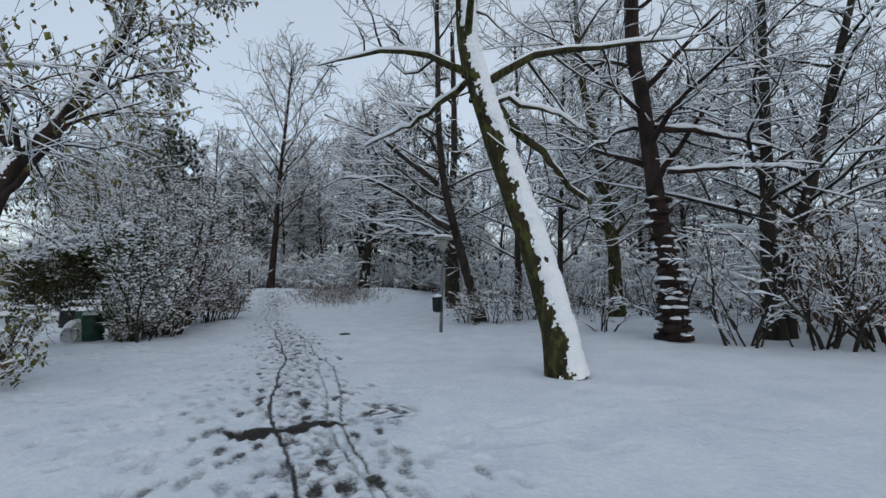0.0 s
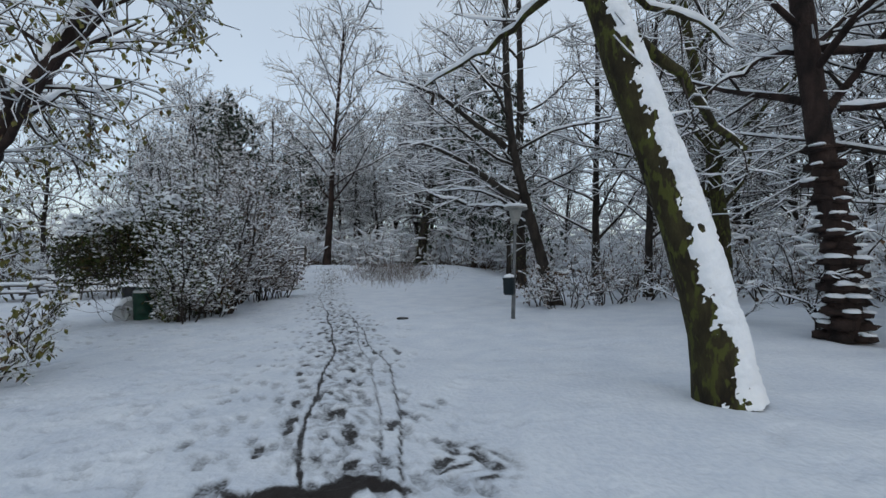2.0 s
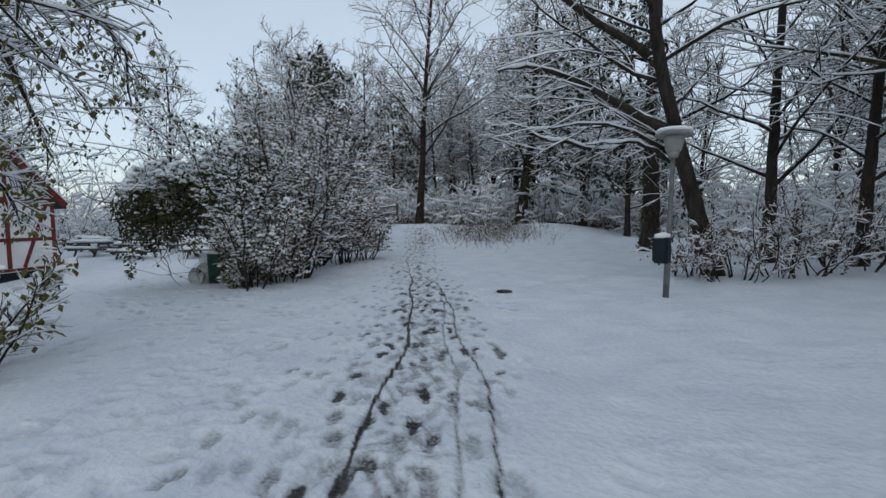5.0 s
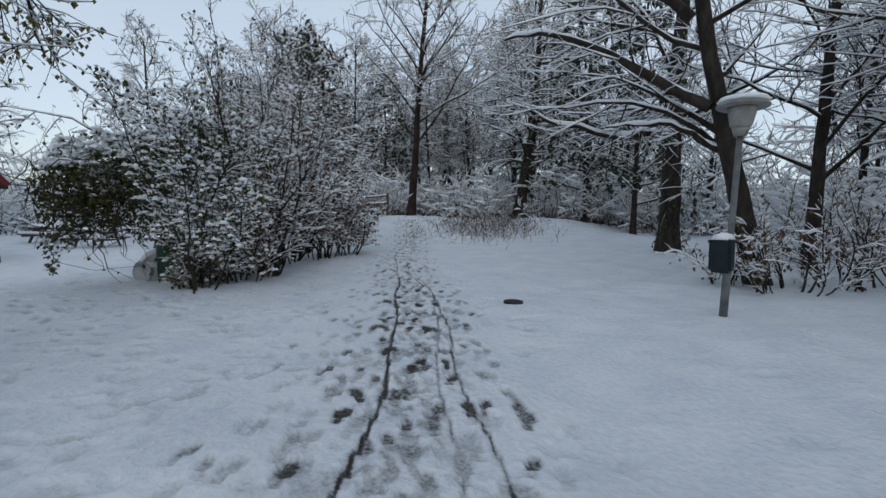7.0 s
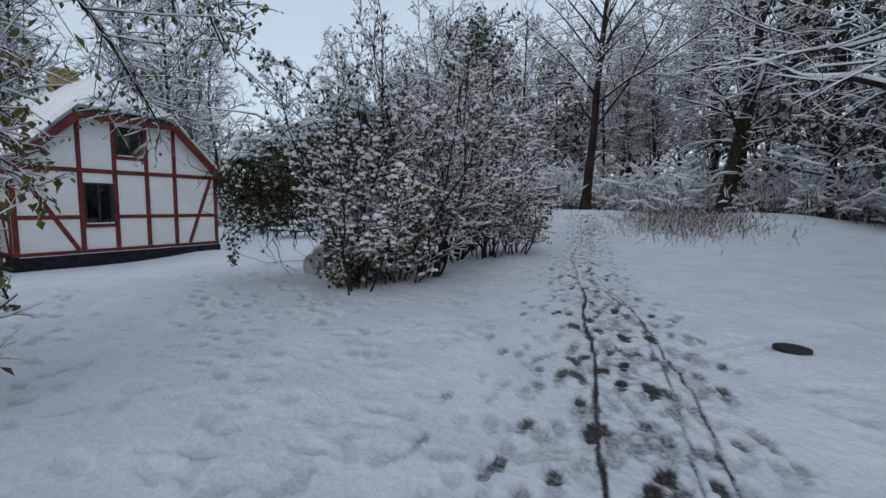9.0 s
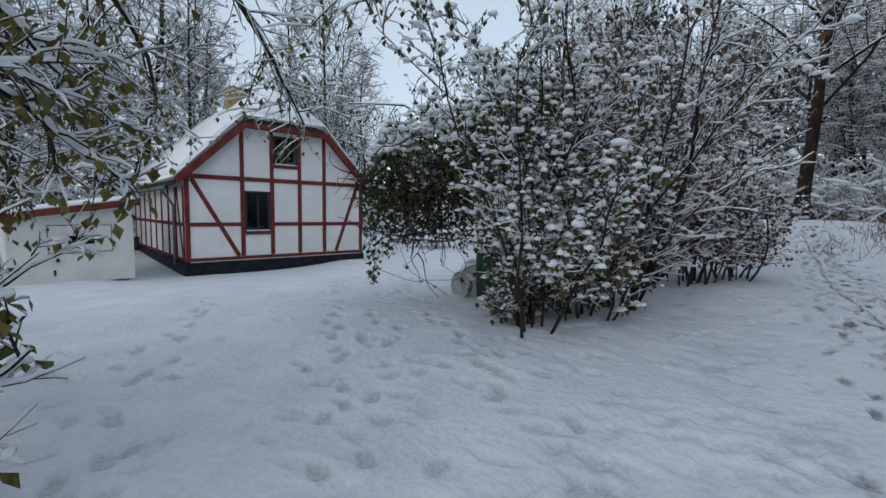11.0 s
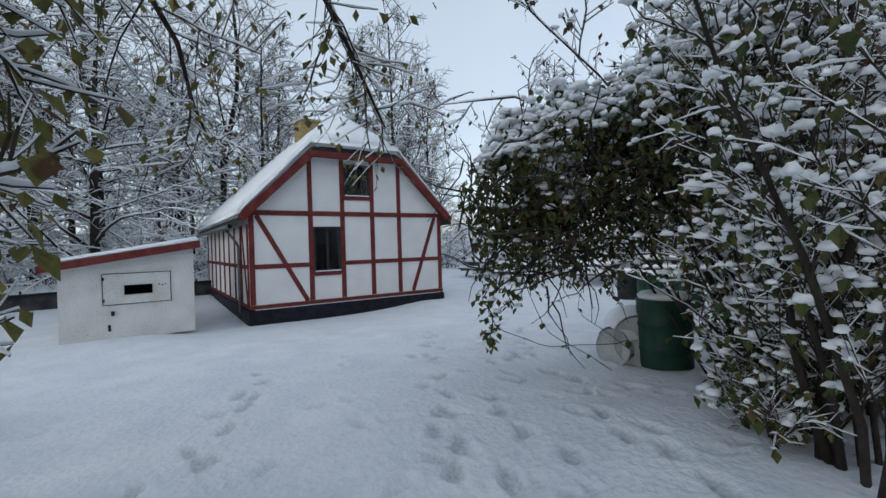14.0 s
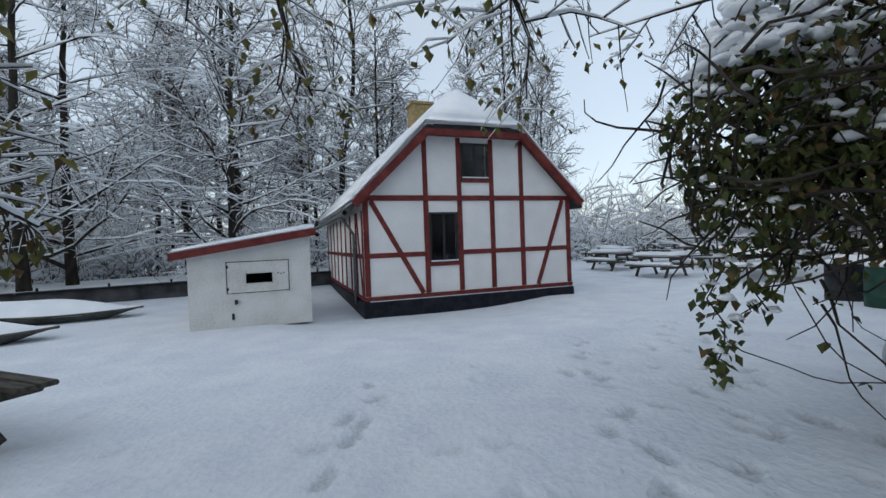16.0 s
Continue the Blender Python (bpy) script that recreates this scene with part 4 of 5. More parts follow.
    if leaves:
        sel = rs.choice(len(tips), min(leaves, len(tips)), replace=False)
        part("foliage", leaf_mesh("foliage", np.array(tips)[sel] + rs.normal(0, 0.02, (len(sel), 3)), leaf_size, rs), leaf_mat or m_leaf, th, "withered hanging leaves")
    if ivy:
        pl = []
        for i in range(ivy):
            g = rs.uniform(0, 0.6) ** 1.2
            p, d = along(line, g)
            az = rs.uniform(0, 6.28)
            rr = float(np.interp(g, f, rad)) + rs.uniform(0.0, 0.12)
            pl.append(p + np.array((math.cos(az), math.sin(az), 0)) * rr)
        part("ivy", leaf_mesh("ivy", pl, 0.11, rs), m_ivy, tk, "dark ivy leaves")
    return th


def on(x, y, *up):
    """Trunk points: the foot on the ground at (x, y), then offsets (dx, dy, height)."""
    z = gz(x, y) - 0.06
    return [(x, y, z)] + [(x + a, y + b, z + c) for a, b, c in up]


# the leaning, mossy tree by the path
build_tree("leaning_tree", "leaning mossy tree trunk plastered with snow along its upper side", on(1.9, 7.86, (-0.26, -0.03, 1.5), (-0.82, -0.08, 3.25), (-1.38, -0.1, 5.0), (-1.43, 0.1, 6.6), (-1.68, 0.4, 8.6), (-1.58, 0.5, 10)),
           0.25, 0.09, 11, 16, m_moss, nb=8, nt=7, start=0.42, coat=0.7, limb_len=0.36,
           extra=[([(0.45, 7.8, 4.75), (1.15, 8.3, 4.1), (1.9, 8.8, 3.4), (2.6, 9.3, 2.9)], 0.09, 0.04, 5), ([(0.5, 7.8, 4.6), (-0.5, 8.6, 4.3), (-1.6, 9.2, 4.1)], 0.05, 0.015, 5),
                  ([(0.55, 7.8, 4.3), (1.6, 8.6, 4.5), (2.6, 9.6, 4.35)], 0.05, 0.015, 5)])
# the knobbly one beside it
build_tree("burled_tree", "dark reddish tree trunk covered in burls with snow on each", on(4.58, 11.1, (-0.05, 0.05, 1.2), (-0.2, 0.2, 3), (-0.3, 0.3, 4.8), (-0.55, 0.3, 7), (-0.4, 0.2, 10)),
           0.21, 0.14, 12, 12, m_red, nb=8, nt=7, start=0.4, limb_len=0.38, knobs=True,
           extra=[([(4.57, 11.38, 4.9), (5.72, 11.28, 4.7), (7.12, 11.48, 4.3)], 0.08, 0.02, 6), ([(4.57, 11.38, 4.95), (3.82, 11.68, 5.05), (2.92, 11.78, 4.5)], 0.07, 0.02, 5), ([(4.62, 11.28, 3.9), (5.92, 10.98, 3.9), (7.42, 10.88, 3.8)], 0.06, 0.02, 5)])
# the pair of stems further along
for k, (dx, lean) in enumerate(((0.0, 0.25), (0.35, 1.6))):
    build_tree("twin_stem_tree", "tall dark tree trunk among the roadside shrubs", on(6.75 + dx, 11.6 + k * 0.2, (lean * 0.1, 0, 2), (lean * 0.55, 0, 4.5), (lean * 1.4, 0.2, 9.5)), 0.24 - 0.05 * k, 0.06, 21 + k, 15, nb=8, nt=7, start=0.35, limb_len=0.4)
build_tree("roadside_tree", "dark mossy tree trunk with snowy limbs", on(5.0, 17.6, (-0.1, 0, 2.5), (-0.4, 0, 5), (-1.1, 0, 9), (-1.2, 0, 12)), 0.27, 0.08, 23, 20, m_moss, nb=9, nt=7, start=0.25, limb_len=0.42)
build_tree("arching_tree", "big dark tree with limbs arching over the path, heavy with snow", on(0.15, 17.5, (-0.4, -0.25, 1.5), (-0.85, -0.5, 3), (-1.35, -0.8, 5.2), (-1.5, -0.8, 8), (-1.5, -0.6, 12.5)),
           0.22, 0.08, 24, 15, nb=9, nt=7, start=0.32, limb_len=0.44, rise=0.32, aim=2.6,
           extra=[([(-0.9, 16.9, 3.4), (-2.6, 17.2, 4.6), (-4.2, 17.6, 5.6), (-5.4, 18.0, 5.7)], 0.11, 0.03, 9), ([(-0.6, 17.1, 2.6), (-1.6, 17.6, 3.3), (-2.9, 18.2, 3.4)], 0.07, 0.02, 7), ([(-1.3, 16.7, 5.0), (-3.2, 16.2, 6.6), (-5.4, 16.0, 7.6)], 0.1, 0.03, 9)])
build_tree("roadside_tree", "thick dark trunk with level snowy limbs beside the side way", on(-1.42, 22.36, (0.05, 0, 2.5), (-0.1, 0, 5), (0.1, 0.2, 9), (0, 0, 14)), 0.34, 0.1, 29, 11, nb=7, nt=6, start=0.35, rise=0.2, limb_len=0.36, tr=0.01, snow=0.018, ivy=300,
           extra=[([(-1.5, 22.3, 3.9), (-3.0, 21.8, 3.7), (-4.8, 21.4, 4.2), (-6.2, 21.2, 4.9)], 0.11, 0.03, 8)])
build_tree("slender_tree", "slender tall tree trunk with patches of snow on the rise", on(-14.1, 28.0, (0.2, 0, 3), (0.5, -0.2, 6), (0.9, -0.3, 10), (1.1, 0, 15)), 0.25, 0.06, 25, 24, m_red, nb=8, nt=7, start=0.32, rise=0.55, limb_len=0.42, tr=0.012, snow=0.016)
build_tree("ivy_tree", "ivy-clad dark tree trunk beside a snowy mound", on(-9.8, 34.0, (0.3, 0, 3), (0.8, 0, 6), (0.9, 0, 10), (1.0, 0, 14)), 0.4, 0.1, 26, 26, nb=9, nt=7, start=0.25, rise=0.2, limb_len=0.42, tr=0.012, snow=0.02, ivy=900)
build_tree("bench_tree", "dark tree trunk behind the lamp post", on(1.6, 20.4, (0, 0, 3), (0.1, 0, 6), (0, 0, 12)), 0.17, 0.06, 27, 18, nb=8, nt=7, start=0.2, limb_len=0.34, tr=0.009)
build_tree("bench_tree", "thin dark tree trunk in the thicket", on(3.2, 19.2, (0.1, 0, 3), (0.2, 0, 6), (0.4, 0, 11)), 0.15, 0.05, 28, 18, nb=8, nt=7, start=0.2, limb_len=0.34, tr=0.009)
# trees on the far bank of the canal, with low sweeping limbs
for k, (x, y) in enumerate(((-25.0, -3.4), (-28.0, 1.0), (-23.0, -6.5), (-22.9, -3.2))):
    build_tree("bank_tree", "dark tree with low sweeping limbs white with snow", on(x, y, (0.1, 0, 3), (0.3, 0.2, 7), (0.2, 0.4, 12)), 0.2, 0.06, 35 + k, 22, nb=10, nt=8, start=0.1, rise=0.18, limb_len=0.46, tr=0.009, snow=0.02, group="trees on the bank")
# the dark tree by the house, its twigs hanging over the walker
build_tree("overhanging_tree", "dark leaning tree with hanging snowy twigs and withered leaves", on(-7.75, 6.75, (0.35, -0.05, 1.7), (1.1, -0.1, 2.5), (1.3, 0.0, 3.4), (2.0, 0.15, 4.2), (2.6, 0.5, 5.6), (2.8, 0.8, 7)),
           0.2, 0.06, 31, 9, m_red, nb=9, nt=8, start=0.4, limb_len=0.4, droop=-0.07, coat=0.55, leaves=3500, leaf_size=0.095, snow=0.013, twig=0.5, dense=2.6,
           extra=[([(-7.5, 6.7, 2.6), (-8.6, 6.9, 3.6), (-10.2, 7.4, 4.0), (-12.0, 8.0, 3.6), (-13.2, 8.1, 2.5)], 0.07, 0.014, 9),
                  ([(-6.6, 6.75, 3.2), (-8.4, 7.6, 4.2), (-10.2, 8.6, 4.2), (-11.8, 9.5, 3.5), (-12.5, 10.1, 2.6)], 0.07, 0.014, 10),
                  ([(-6.5, 6.8, 3.0), (-7.5, 7.4, 2.9), (-8.7, 7.7, 2.5), (-9.6, 8.0, 2.0)], 0.05, 0.01, 7),
                  ([(-7.1, 6.7, 2.2), (-7.6, 7.3, 2.3), (-8.2, 7.9, 1.9), (-8.9, 8.3, 1.35)], 0.035, 0.008, 6), ([(-7.6, 6.7, 2.0), (-9.0, 6.8, 2.4), (-10.4, 6.9, 1.9), (-11.4, 7.0, 1.2)], 0.05, 0.01, 8), ([(-6.4, 6.8, 3.4), (-7.6, 8.4, 4.3), (-9.0, 9.8, 4.4), (-10.4, 10.6, 3.7)], 0.05, 0.012, 8),
                  ([(-6.5, 6.8, 3.6), (-7.6, 6.6, 4.9), (-9.3, 6.3, 5.3), (-11, 6.4, 4.6)], 0.06, 0.014, 9)])


def build_shrub(name, label, x, y, spread, height, stems, seed, nb=6, nt=6, snow=0.014, leaves=400, leaf_mat=None, clumps=0, tr=0.006, upright=1.0, group="", lean=(0, 0), leaf_size=0.08):
    rs = np.random.RandomState(seed)
    z = gz(x, y) - 0.05
    th = thing(name, label, "shrub", Matrix.Translation((x, y, z)), group)
    W, T, S = Tubes(), Tubes(), Tubes()
    tips = []
    for i in range(stems):
        a, r = rs.uniform(0, 6.28), spread * math.sqrt(rs.uniform(0, 1))
        p = np.array((math.cos(a) * r * 0.55, math.sin(a) * r * 0.55, 0))
        p[2] = gz(x + p[0], y + p[1]) - z - 0.06
        d = np.array((math.cos(a) * 0.45 + lean[0], math.sin(a) * 0.45 + lean[1], upright)) + rs.normal(0, 0.15, 3)
        ll = height * rs.uniform(0.55, 1.1)
        q = stroke(rs, p, d, ll, 9, 0.15, 0.01)
        r0 = rs.uniform(0.012, 0.034) * (height / 3) ** 0.5
        rad = np.linspace(r0, tr, 9)
        W = Tubes()
        W.add(q, rad, 6)
        part("stem", W.mesh("stem", 0.06, seed), m_bark, th)
        snow_on(S, q, rad, snow, 4, rs)
        ramify(rs, W, T, S, q, r0 * 0.6, ll * 0.3 + 0.3, nb, nt, spread=0.5, droop=0.03, snow=snow, tr=tr, tips=tips, first=0.12)
    part("crown", T.mesh("crown"), m_twig, th)
    part("snow", S.mesh("snow"), m_snow, th, "snow on every twig")
    tips = np.array(tips)
    if leaves:
        part("foliage", leaf_mesh("foliage", tips[rs.choice(len(tips), min(leaves, len(tips)), replace=False)], leaf_size, rs), leaf_mat or m_dry, th, "withered leaves")
    if clumps:
        c = tips[rs.choice(len(tips), min(clumps, len(tips)), replace=False)]
        tagged(part("snow_lump", clump_mesh("snow_lump", c, rs.uniform(0.012, 0.042, len(c)) * rs.uniform(0.6, 1.3, len(c)), rs, 0.95), m_snow, th, "clumps of snow"), kind="stuff")
    return th


# the big thicket beside the path
for i, (x, y, sp, hh, st) in enumerate(((-8.95, 12.1, 0.5, 3.9, 10), (-10.9, 14.1, 0.8, 5.8, 16), (-9.9, 14.3, 0.8, 4.8, 15), (-10.9, 15.9, 0.9, 5.9, 15), (-10.2, 16.6, 0.8, 2.6, 14), (-12.2, 17.4, 1.2, 6.6, 14), (-13.6, 20.2, 1.4, 6.8, 14), (-9.3, 13.2, 0.6, 2.3, 9), (-10.1, 17.6, 0.6, 1.7, 10))):
    build_shrub("thicket_shrub", "tall tangled shrub with snow clumps and withered leaves", x, y, sp, hh, st, 40 + i, nb=15 if i == 0 else 11, nt=7, leaves=1500, clumps=1300 if i == 0 else 800, upright=1.9, group="thicket by the path", snow=0.006 if i == 0 else 0.012, tr=0.0045 if i == 0 else 0.006, leaf_mat=m_ivy if i in (0, 1) else m_dry)

build_shrub("low_shrub", "low tangle of twigs and leaves half buried in snow", -9.5, 12.2, 0.4, 0.55, 12, 92, leaves=350, leaf_mat=m_ivy, clumps=70, snow=0.005, tr=0.004)

build_shrub("low_shrub", "tangled brown shrub with ivy leaves beside the green drum", -10.0, 13.1, 0.45, 1.6, 14, 93, nb=8, leaves=900, leaf_mat=m_ivy, clumps=220, snow=0.006, tr=0.0045)


def build_ivy():
    """Ivy heaped over old shrubs: a leafy hood with hanging strands, and snow on top."""
    rs = np.random.RandomState(60)
    cx, cy, z = -11.3, 12.25, gz(-11.3, 12.4) + 0.1
    th = thing("ivy_hood", "dark ivy hood hanging over barrels with thick snow on top", "ivy", Matrix.Translation((cx, cy, z)))
    W, T = Tubes(), Tubes()
    for i in range(10):
        p = np.array((rs.uniform(0.5, 1.1), rs.uniform(0.7, 1.6), -0.05))
        q = stroke(rs, p, np.array((-0.25 + rs.normal(0, 0.25), -0.1 + rs.normal(0, 0.25), 1.0)), rs.uniform(2.2, 3.0), 9, 0.1, -0.02)
        W.add(q, np.linspace(0.02, 0.009, 9), 6)
    pl, sn, ss = [], [], []
    blobs = [(0.75, 0.75, 2.75, 0.9, 0.85, 0.8), (-0.25, -0.35, 2.2, 0.75, 0.8, 0.75), (0.35, 0.5, 2.3, 1.0, 0.9, 0.85), (-0.45, 0.6, 1.9, 0.6, 0.8, 0.9), (-0.35, -0.9, 1.9, 0.4, 0.5, 0.65), (-0.3, -0.5, 1.5, 0.45, 0.4, 0.8)]
    for bx, by, bz, rx, ry, rz in blobs:
        for i in range(1650):
            d = unit(rs.normal(0, 1, 3))
            k = rs.uniform(0.55, 1.06)
            p = np.array((bx, by, bz)) + d * np.array((rx, ry, rz)) * k
            p += 0.22 * np.array(noise.noise_vector(Vector(p * 1.7))) + 0.08 * np.array(noise.noise_vector(Vector(p * 6)))
            p[2] -= 0.35 * max(0.0, rs.normal(0, 0.5)) * (d[2] < 0)
            if p[2] < 1.25 + 0.25 * rs.normal():
                continue
            pl.append(p)
            if d[2] > 0.25 and k > 0.7 and rs.uniform() < (1.0 if d[2] > 0.55 else 0.2):
                sn.append(p + UP * 0.03)
                ss.append(rs.uniform(0.025, 0.07))
            elif rs.uniform() < 0.02:
                sn.append(p)
                ss.append(rs.uniform(0.02, 0.05))
        for i in range(60):
            q = stroke(rs, np.array((bx, by, bz)) + rs.normal(0, 0.3, 3), rs.normal(0, 1, 3), 0.9, 6, 0.3, -0.05)
            T.add(q, np.linspace(0.012, 0.004, 6), 4)
    for sx, sy, z0, z1, m in ((-0.3, -1.25, 1.6, 0.35, 150), (-0.2, -1.05, 1.7, 0.75, 90), (-0.75, -0.4, 1.6, 0.9, 70), (-0.6, 0.5, 1.5, 0.7, 60), (-0.9, 0.1, 1.6, 1.0, 50)):
        q = np.stack((np.full(9, sx) + rs.normal(0, 0.03, 9), np.full(9, sy) + rs.normal(0, 0.03, 9), np.linspace(z0, z1, 9)), 1)
        T.add(q, np.full(9, 0.006), 4)
        for i in range(m):
            g = rs.uniform(0, 1)
            p, _ = along(q, g)
            pl.append(p + rs.normal(0, 0.085 * (1.1 - g * 0.5), 3))
            if rs.uniform() < 0.13:
                sn.append(p + rs.normal(0, 0.06, 3))
                ss.append(rs.uniform(0.02, 0.045))
    # a thin trailing vine
    for a, b, c in (((-0.35, -1.2, 0.5), (-0.1, -0.6, 0.28), (0.2, 0.1, 0.35)), ((-0.9, 0.4, 1.2), (-0.8, 0.1, 0.5), (-0.1, 0.4, 0.15)), ((-0.3, -0.9, 1.3), (0.0, -0.8, 0.5), (0.3, -0.2, 0.12))):
        s2 = np.linspace(0, 2, 12)
        q = np.stack([np.interp(s2, (0, 1, 2), (a[k], b[k], c[k])) for k in range(3)], 1) + rs.normal(0, 0.02, (12, 3))
        q[1:-1] = (q[:-2] + q[1:-1] * 2 + q[2:]) / 4
        T.add(q, np.full(12, 0.004), 4)
        pl += [q[k] for k in rs.choice(12, 5)]
    part("stem", W.mesh("stem", 0.08), m_bark, th)
    part("vine", T.mesh("vine"), m_twig, th)
    part("foliage", leaf_mesh("foliage", pl, 0.08, rs, 0.8), m_ivy, th, "dark green and yellowing ivy leaves")
    tagged(part("snow_lump", clump_mesh("snow_lump", sn, ss, rs, 0.8), m_snow, th, "thick cushions of snow"), kind="stuff")


build_ivy()

# shrubs along the other side and round the lamp post
for i, (x, y, sp, hh, st, lv) in enumerate((
    (0.4, 16.6, 0.9, 1.7, 16, 300), (-0.3, 17.4, 0.7, 1.3, 12, 200), (1.6, 17.4, 0.9, 1.8, 14, 250), (2.6, 18.2, 1.0, 2.0, 12, 200), (4.0, 18.6, 1.0, 2.2, 12, 150), (6.2, 17.6, 1.2, 2.4, 12, 250),
    (5.6, 10.4, 0.7, 2.6, 9, 60), (6.8, 10.2, 0.9, 3.2, 12, 420), (7.8, 10.0, 0.9, 3.2, 12, 450), (8.8, 11.2, 1.1, 3.4, 12, 420), (4.9, 11.9, 0.8, 2.2, 8, 40), (7.4, 13.6, 1.2, 2.6, 12, 250), (9.6, 9.0, 1.0, 3.0, 10, 300), (3.6, 13.2, 0.6, 1.6, 7, 40))):
    build_shrub("roadside_shrub", "bare snowy shrub with a few brown leaves", x, y, sp, hh, st, 70 + i, nb=5, nt=5, leaves=lv, group="roadside shrubs", snow=0.013, clumps=25)
# low shrubs at the left, under the overhanging tree
build_shrub("low_shrub", "low leafy shrub weighed down with snow", -7.45, 7.2, 0.7, 2.0, 11, 90, leaves=300, leaf_mat=m_leaf, clumps=40, lean=(0.25, 0.05), leaf_size=0.1)
build_shrub("low_shrub", "low leafy shrub weighed down with snow", -8.9, 6.4, 0.8, 2.0, 11, 91, leaves=420, leaf_mat=m_leaf, clumps=40, leaf_size=0.1)


# the snowy mound with dry stalks by the ivy tree
def build_mound():
    rs = np.random.RandomState(95)
    T, S = Tubes(), Tubes()
    for i in range(2300):
        x, y = rs.normal(-9.0, 1.25), rs.normal(26.4, 1.6)
        p = np.array((x, y, gz(x, y) - 0.02))
        q = stroke(rs, p, rs.normal(0, 0.45, 3) + UP, rs.uniform(0.12, 0.5), 4, 0.15, -0.02)
        T.add(q, np.linspace(0.009, 0.005, 4), 3)
        if i % 2:
            snow_on(S, q, np.full(4, 0.007), 0.016, 3, rs)
    ob = part("dry_stalks", T.mesh("dry_stalks"), m_brush)
    tagged(ob, "dry brown stalks poking out of the snow", "undergrowth", kind="stuff")
    ob = part("stalk_snow", S.mesh("stalk_snow"), m_snow)
    tagged(ob, "snow caught on dry stalks", "snow", kind="stuff")


build_mound()

# ---- the woods around ----
WOOD = []
for k in range(6):
    conifer = k == 5
    rs_ = np.random.RandomState(200 + k)
    hh = (15, 17, 13, 18, 14, 14)[k]
    t = build_tree("conifer" if conifer else "woodland_tree", "dark conifer loaded with snow" if conifer else "bare woodland tree white with snow",
                   [(0, 0, 0), (rs_.normal(0, 0.2), rs_.normal(0, 0.2), hh * 0.3), (rs_.normal(0, 0.4), rs_.normal(0, 0.4), hh * 0.6), (rs_.normal(0, 0.5), rs_.normal(0, 0.5), hh)],
                   0.2, 0.05, 210 + k, 34 if conifer else 24, nb=8, nt=6, far=True, start=0.14 if conifer else 0.2, rise=0.08 if conifer else (0.5, 0.35, 0.6, 0.45, 0.3)[k], limb_len=0.22 if conifer else (0.3, 0.36, 0.34, 0.3, 0.4)[k], tr=0.016, snow=0.031, group="woods",
                   place=Matrix.Translation((-20 - 4 * k, 44 + 2 * k, gz(-20 - 4 * k, 44 + 2 * k) - 0.1)), leaves=1200 if conifer else 0, leaf_mat=m_pine, leaf_size=0.35)
    WOOD.append(t)

rs_w = np.random.RandomState(300)
spots = []


def plant(x0, x1, y0, y1, count, kinds=(0, 1, 2, 3, 4), lo=0.75, hi=1.15, gap=2.0):
    made = 0
    for _ in range(count * 12):
        if made >= count:
            return
        x, y = rs_w.uniform(x0, x1), rs_w.uniform(y0, y1)
        if any((x - a) ** 2 + (y - b) ** 2 < gap * gap for a, b in spots):
            continue
        spots.append((x, y))
        ob = copy_thing(WOOD[rs_w.choice(kinds)], pose(x, y, gz(x, y) - 0.1, 0, 0, rs_w.uniform(0, 360)))
        ob.scale = [rs_w.uniform(lo, hi)] * 3
        made += 1


plant(-22, -12, 37, 50, 9)
plant(-12, 0, 38, 52, 8)
plant(0, 14, 24, 44, 9, lo=0.7)
plant(8, 20, 14, 30, 6, lo=0.7)
plant(-27, -17, 25, 37, 9, kinds=(0, 1, 2, 4, 5), lo=0.65, hi=0.95)
plant(-44, -26, 30, 46, 9, kinds=(0, 1, 2, 3, 4, 5))
plant(-56, -36, 8, 30, 11, lo=0.7)
plant(-48, -30, -8, 8, 14, lo=0.7)
plant(-32, -24, -22, -4, 8, lo=0.6)
plant(-8, -3, 30, 36, 2, kinds=(5,))
plant(-22, -17, 22, 26, 3, lo=0.4, hi=0.55)
plant(-5, 25, -22, -10, 4)
plant(12, 24, -8, 14, 4)


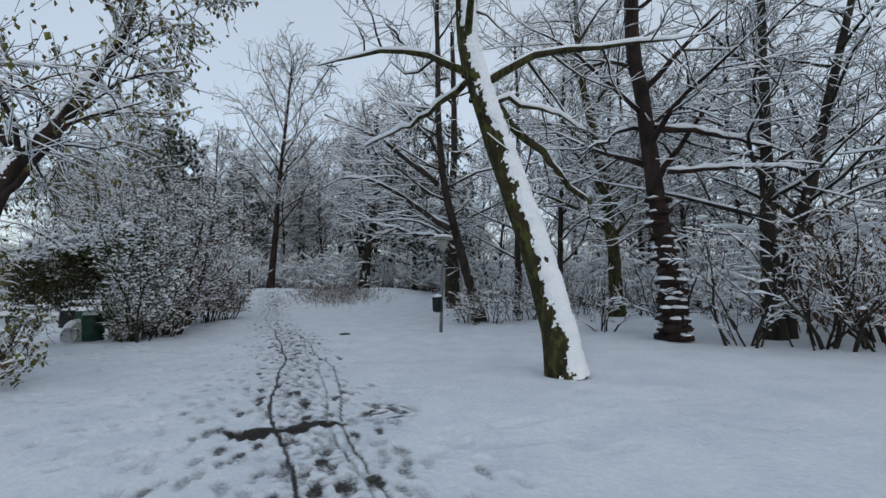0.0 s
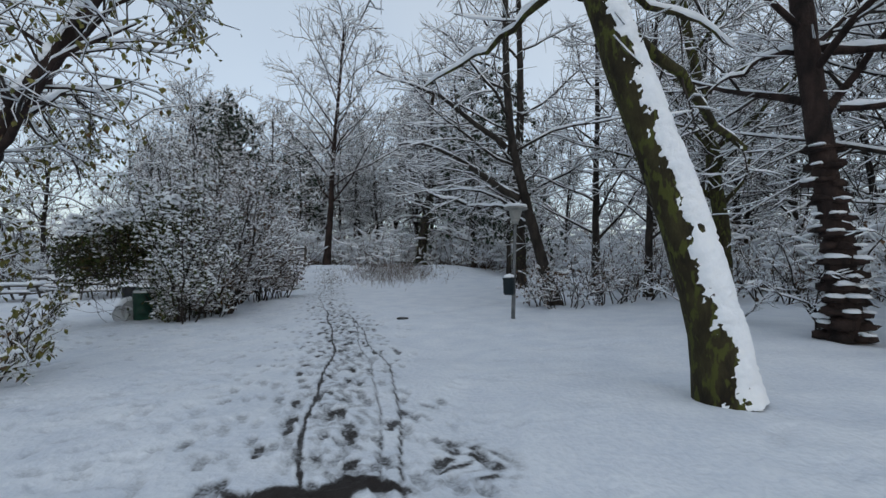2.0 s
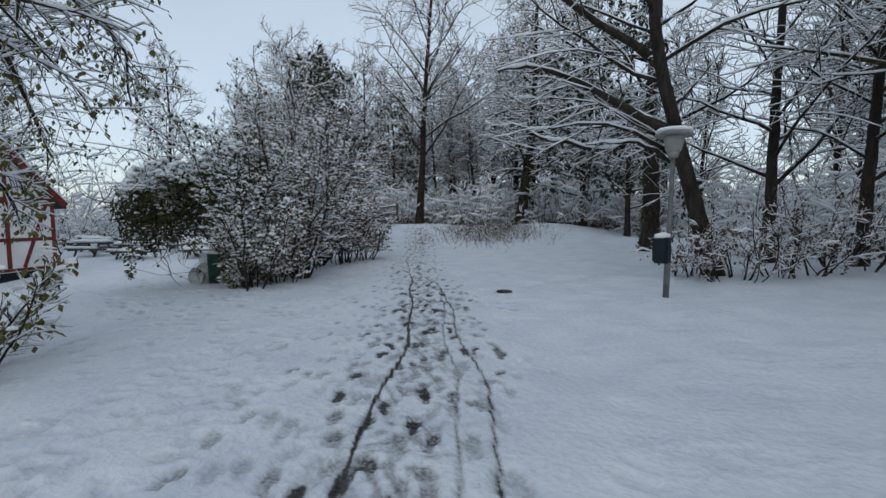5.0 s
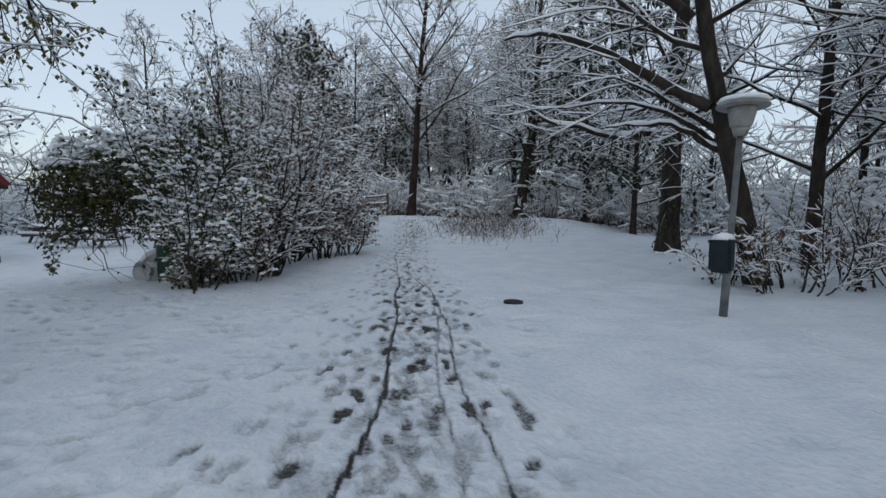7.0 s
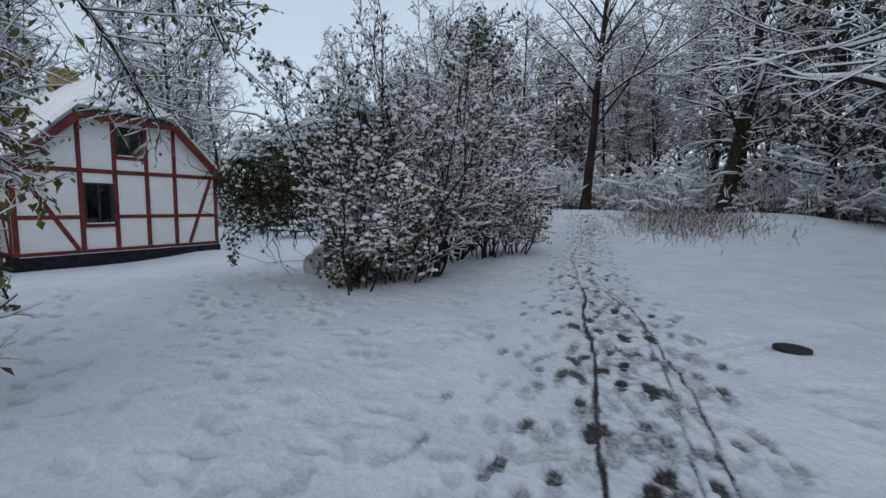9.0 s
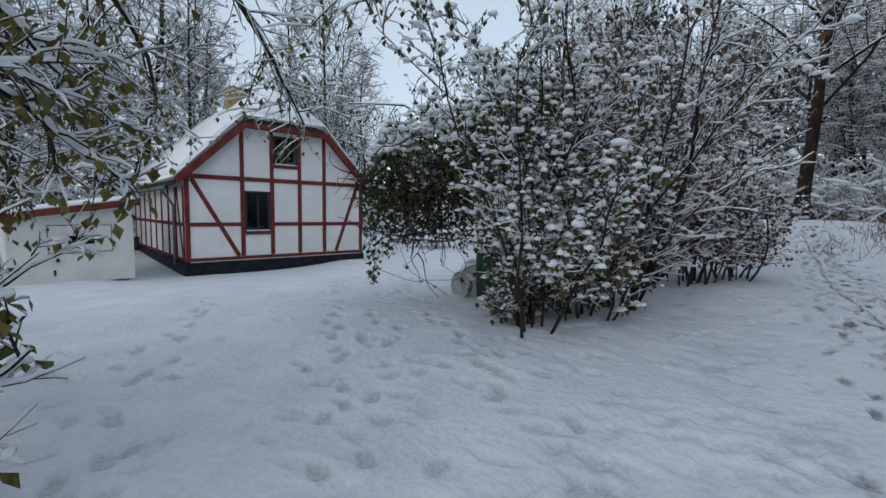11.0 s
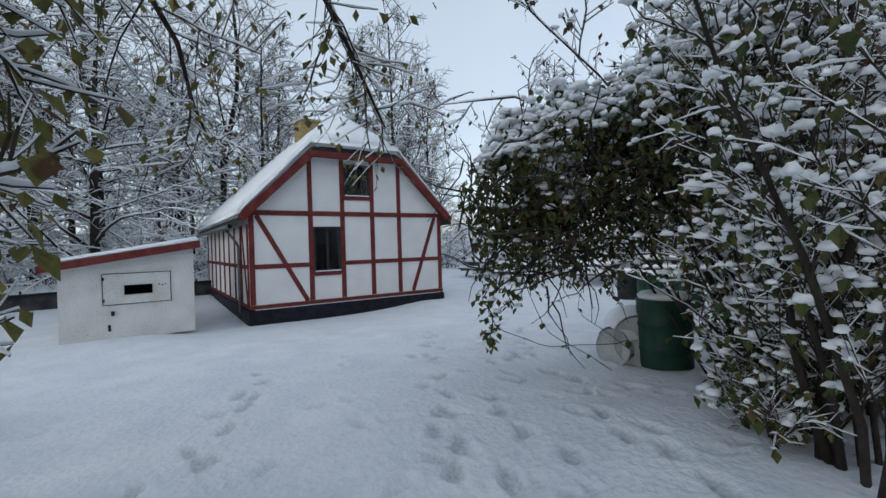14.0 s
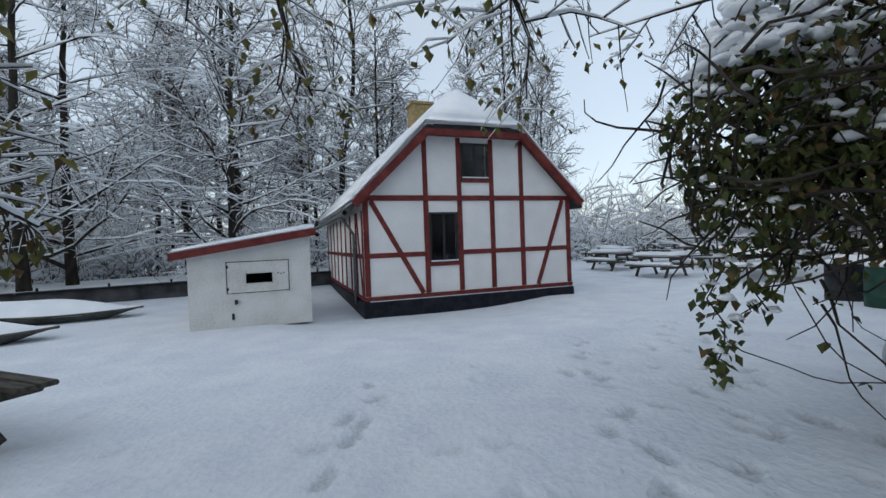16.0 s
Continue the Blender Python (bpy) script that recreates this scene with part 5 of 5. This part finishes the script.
def brush(name, label, count, where, lo, hi, seed, material, snow=0.052, r=0.013):
    """Countless bare stems far off, with their snow."""
    rs = np.random.RandomState(seed)
    T, S = Tubes(), Tubes()
    for i in range(count):
        x0, x1, y0, y1 = where[rs.randint(len(where))]
        x, y = rs.uniform(x0, x1), rs.uniform(y0, y1)
        ll = rs.uniform(lo, hi)
        q = stroke(rs, (x, y, gz(x, y) - 0.05), rs.normal(0, 0.4, 3) + UP, ll, 5, 0.22, -0.03)
        T.add(q, np.linspace(r * 1.4, r * 0.6, 5), 3)
        for j in range(4):
            p, d = along(q, rs.uniform(0.2, 0.98))
            v = stroke(rs, p, side_way(rs, d, 0.7, 0.1), ll * rs.uniform(0.2, 0.45), 3, 0.2, -0.03)
            T.add(v, np.linspace(r * 0.7, r * 0.4, 3), 3)
            snow_on(S, v, np.full(3, r * 0.5), snow, 3, rs)
    tagged(part(name, T.mesh(name), material), label, "undergrowth", kind="stuff")
    tagged(part(name + "_snow", S.mesh(name + "_snow"), m_snow), "snow caught in the undergrowth", "snow", kind="stuff")


brush("undergrowth", "brown leafless undergrowth along the edge of the woods", 4200, [(-24, -11, 31, 40), (-12, 2, 37, 46), (-9, 6, 33, 42), (2, 16, 21, 32), (8, 20, 12, 26), (-30, -15, 28, 34)], 1.2, 3.4, 400, m_brush)
brush("woodland_floor_brush", "tangled snowy brush under the far trees", 2800, [(-46, -24, 25, 34), (-50, -34, 8, 26), (-46, -28, -8, 8), (-34, -22, -20, -5)], 1.2, 3.6, 401, m_twig)


brush("far_woods", "bare snowy woods in the distance", 2300, [(-60, -20, 50, 66), (-22, 40, 52, 66), (20, 40, 10, 55), (-75, -58, -20, 55), (-62, -30, -40, -18)], 4.5, 11, 402, m_brush, 0.12, 0.04)


# ---- a long low building far beyond the roadside ----
def build_far_house(x, y, turn, length, wide, tall, label):
    h = thing("far_building", label, "house", pose(x, y, gz(x, y) - 0.1, 0, 0, turn))
    part("wall", solid(0, length, 0, wide, 0, tall), m_far, h)
    part("roof", solid(-0.4, length + 0.4, -0.4, wide + 0.4, tall, tall + 0.35, 0.05), m_dark, h)
    part("roof_snow", solid(-0.35, length + 0.35, -0.35, wide + 0.35, tall + 0.352, tall + 0.5, 0.05), m_snow, h)
    for i in range(int(length / 2.4)):
        w = part("window", solid(0.8 + i * 2.4, 2.2 + i * 2.4, -0.05, -0.004, 1.0, 2.1, 0.02), m_dark, h)
        part("pane", solid(0.9 + i * 2.4, 2.1 + i * 2.4, -0.07, -0.052, 1.1, 2.0), m_glass, w)


build_far_house(14, 40, -28, 26, 8, 2.8, "long low grey building with a snowy flat roof")
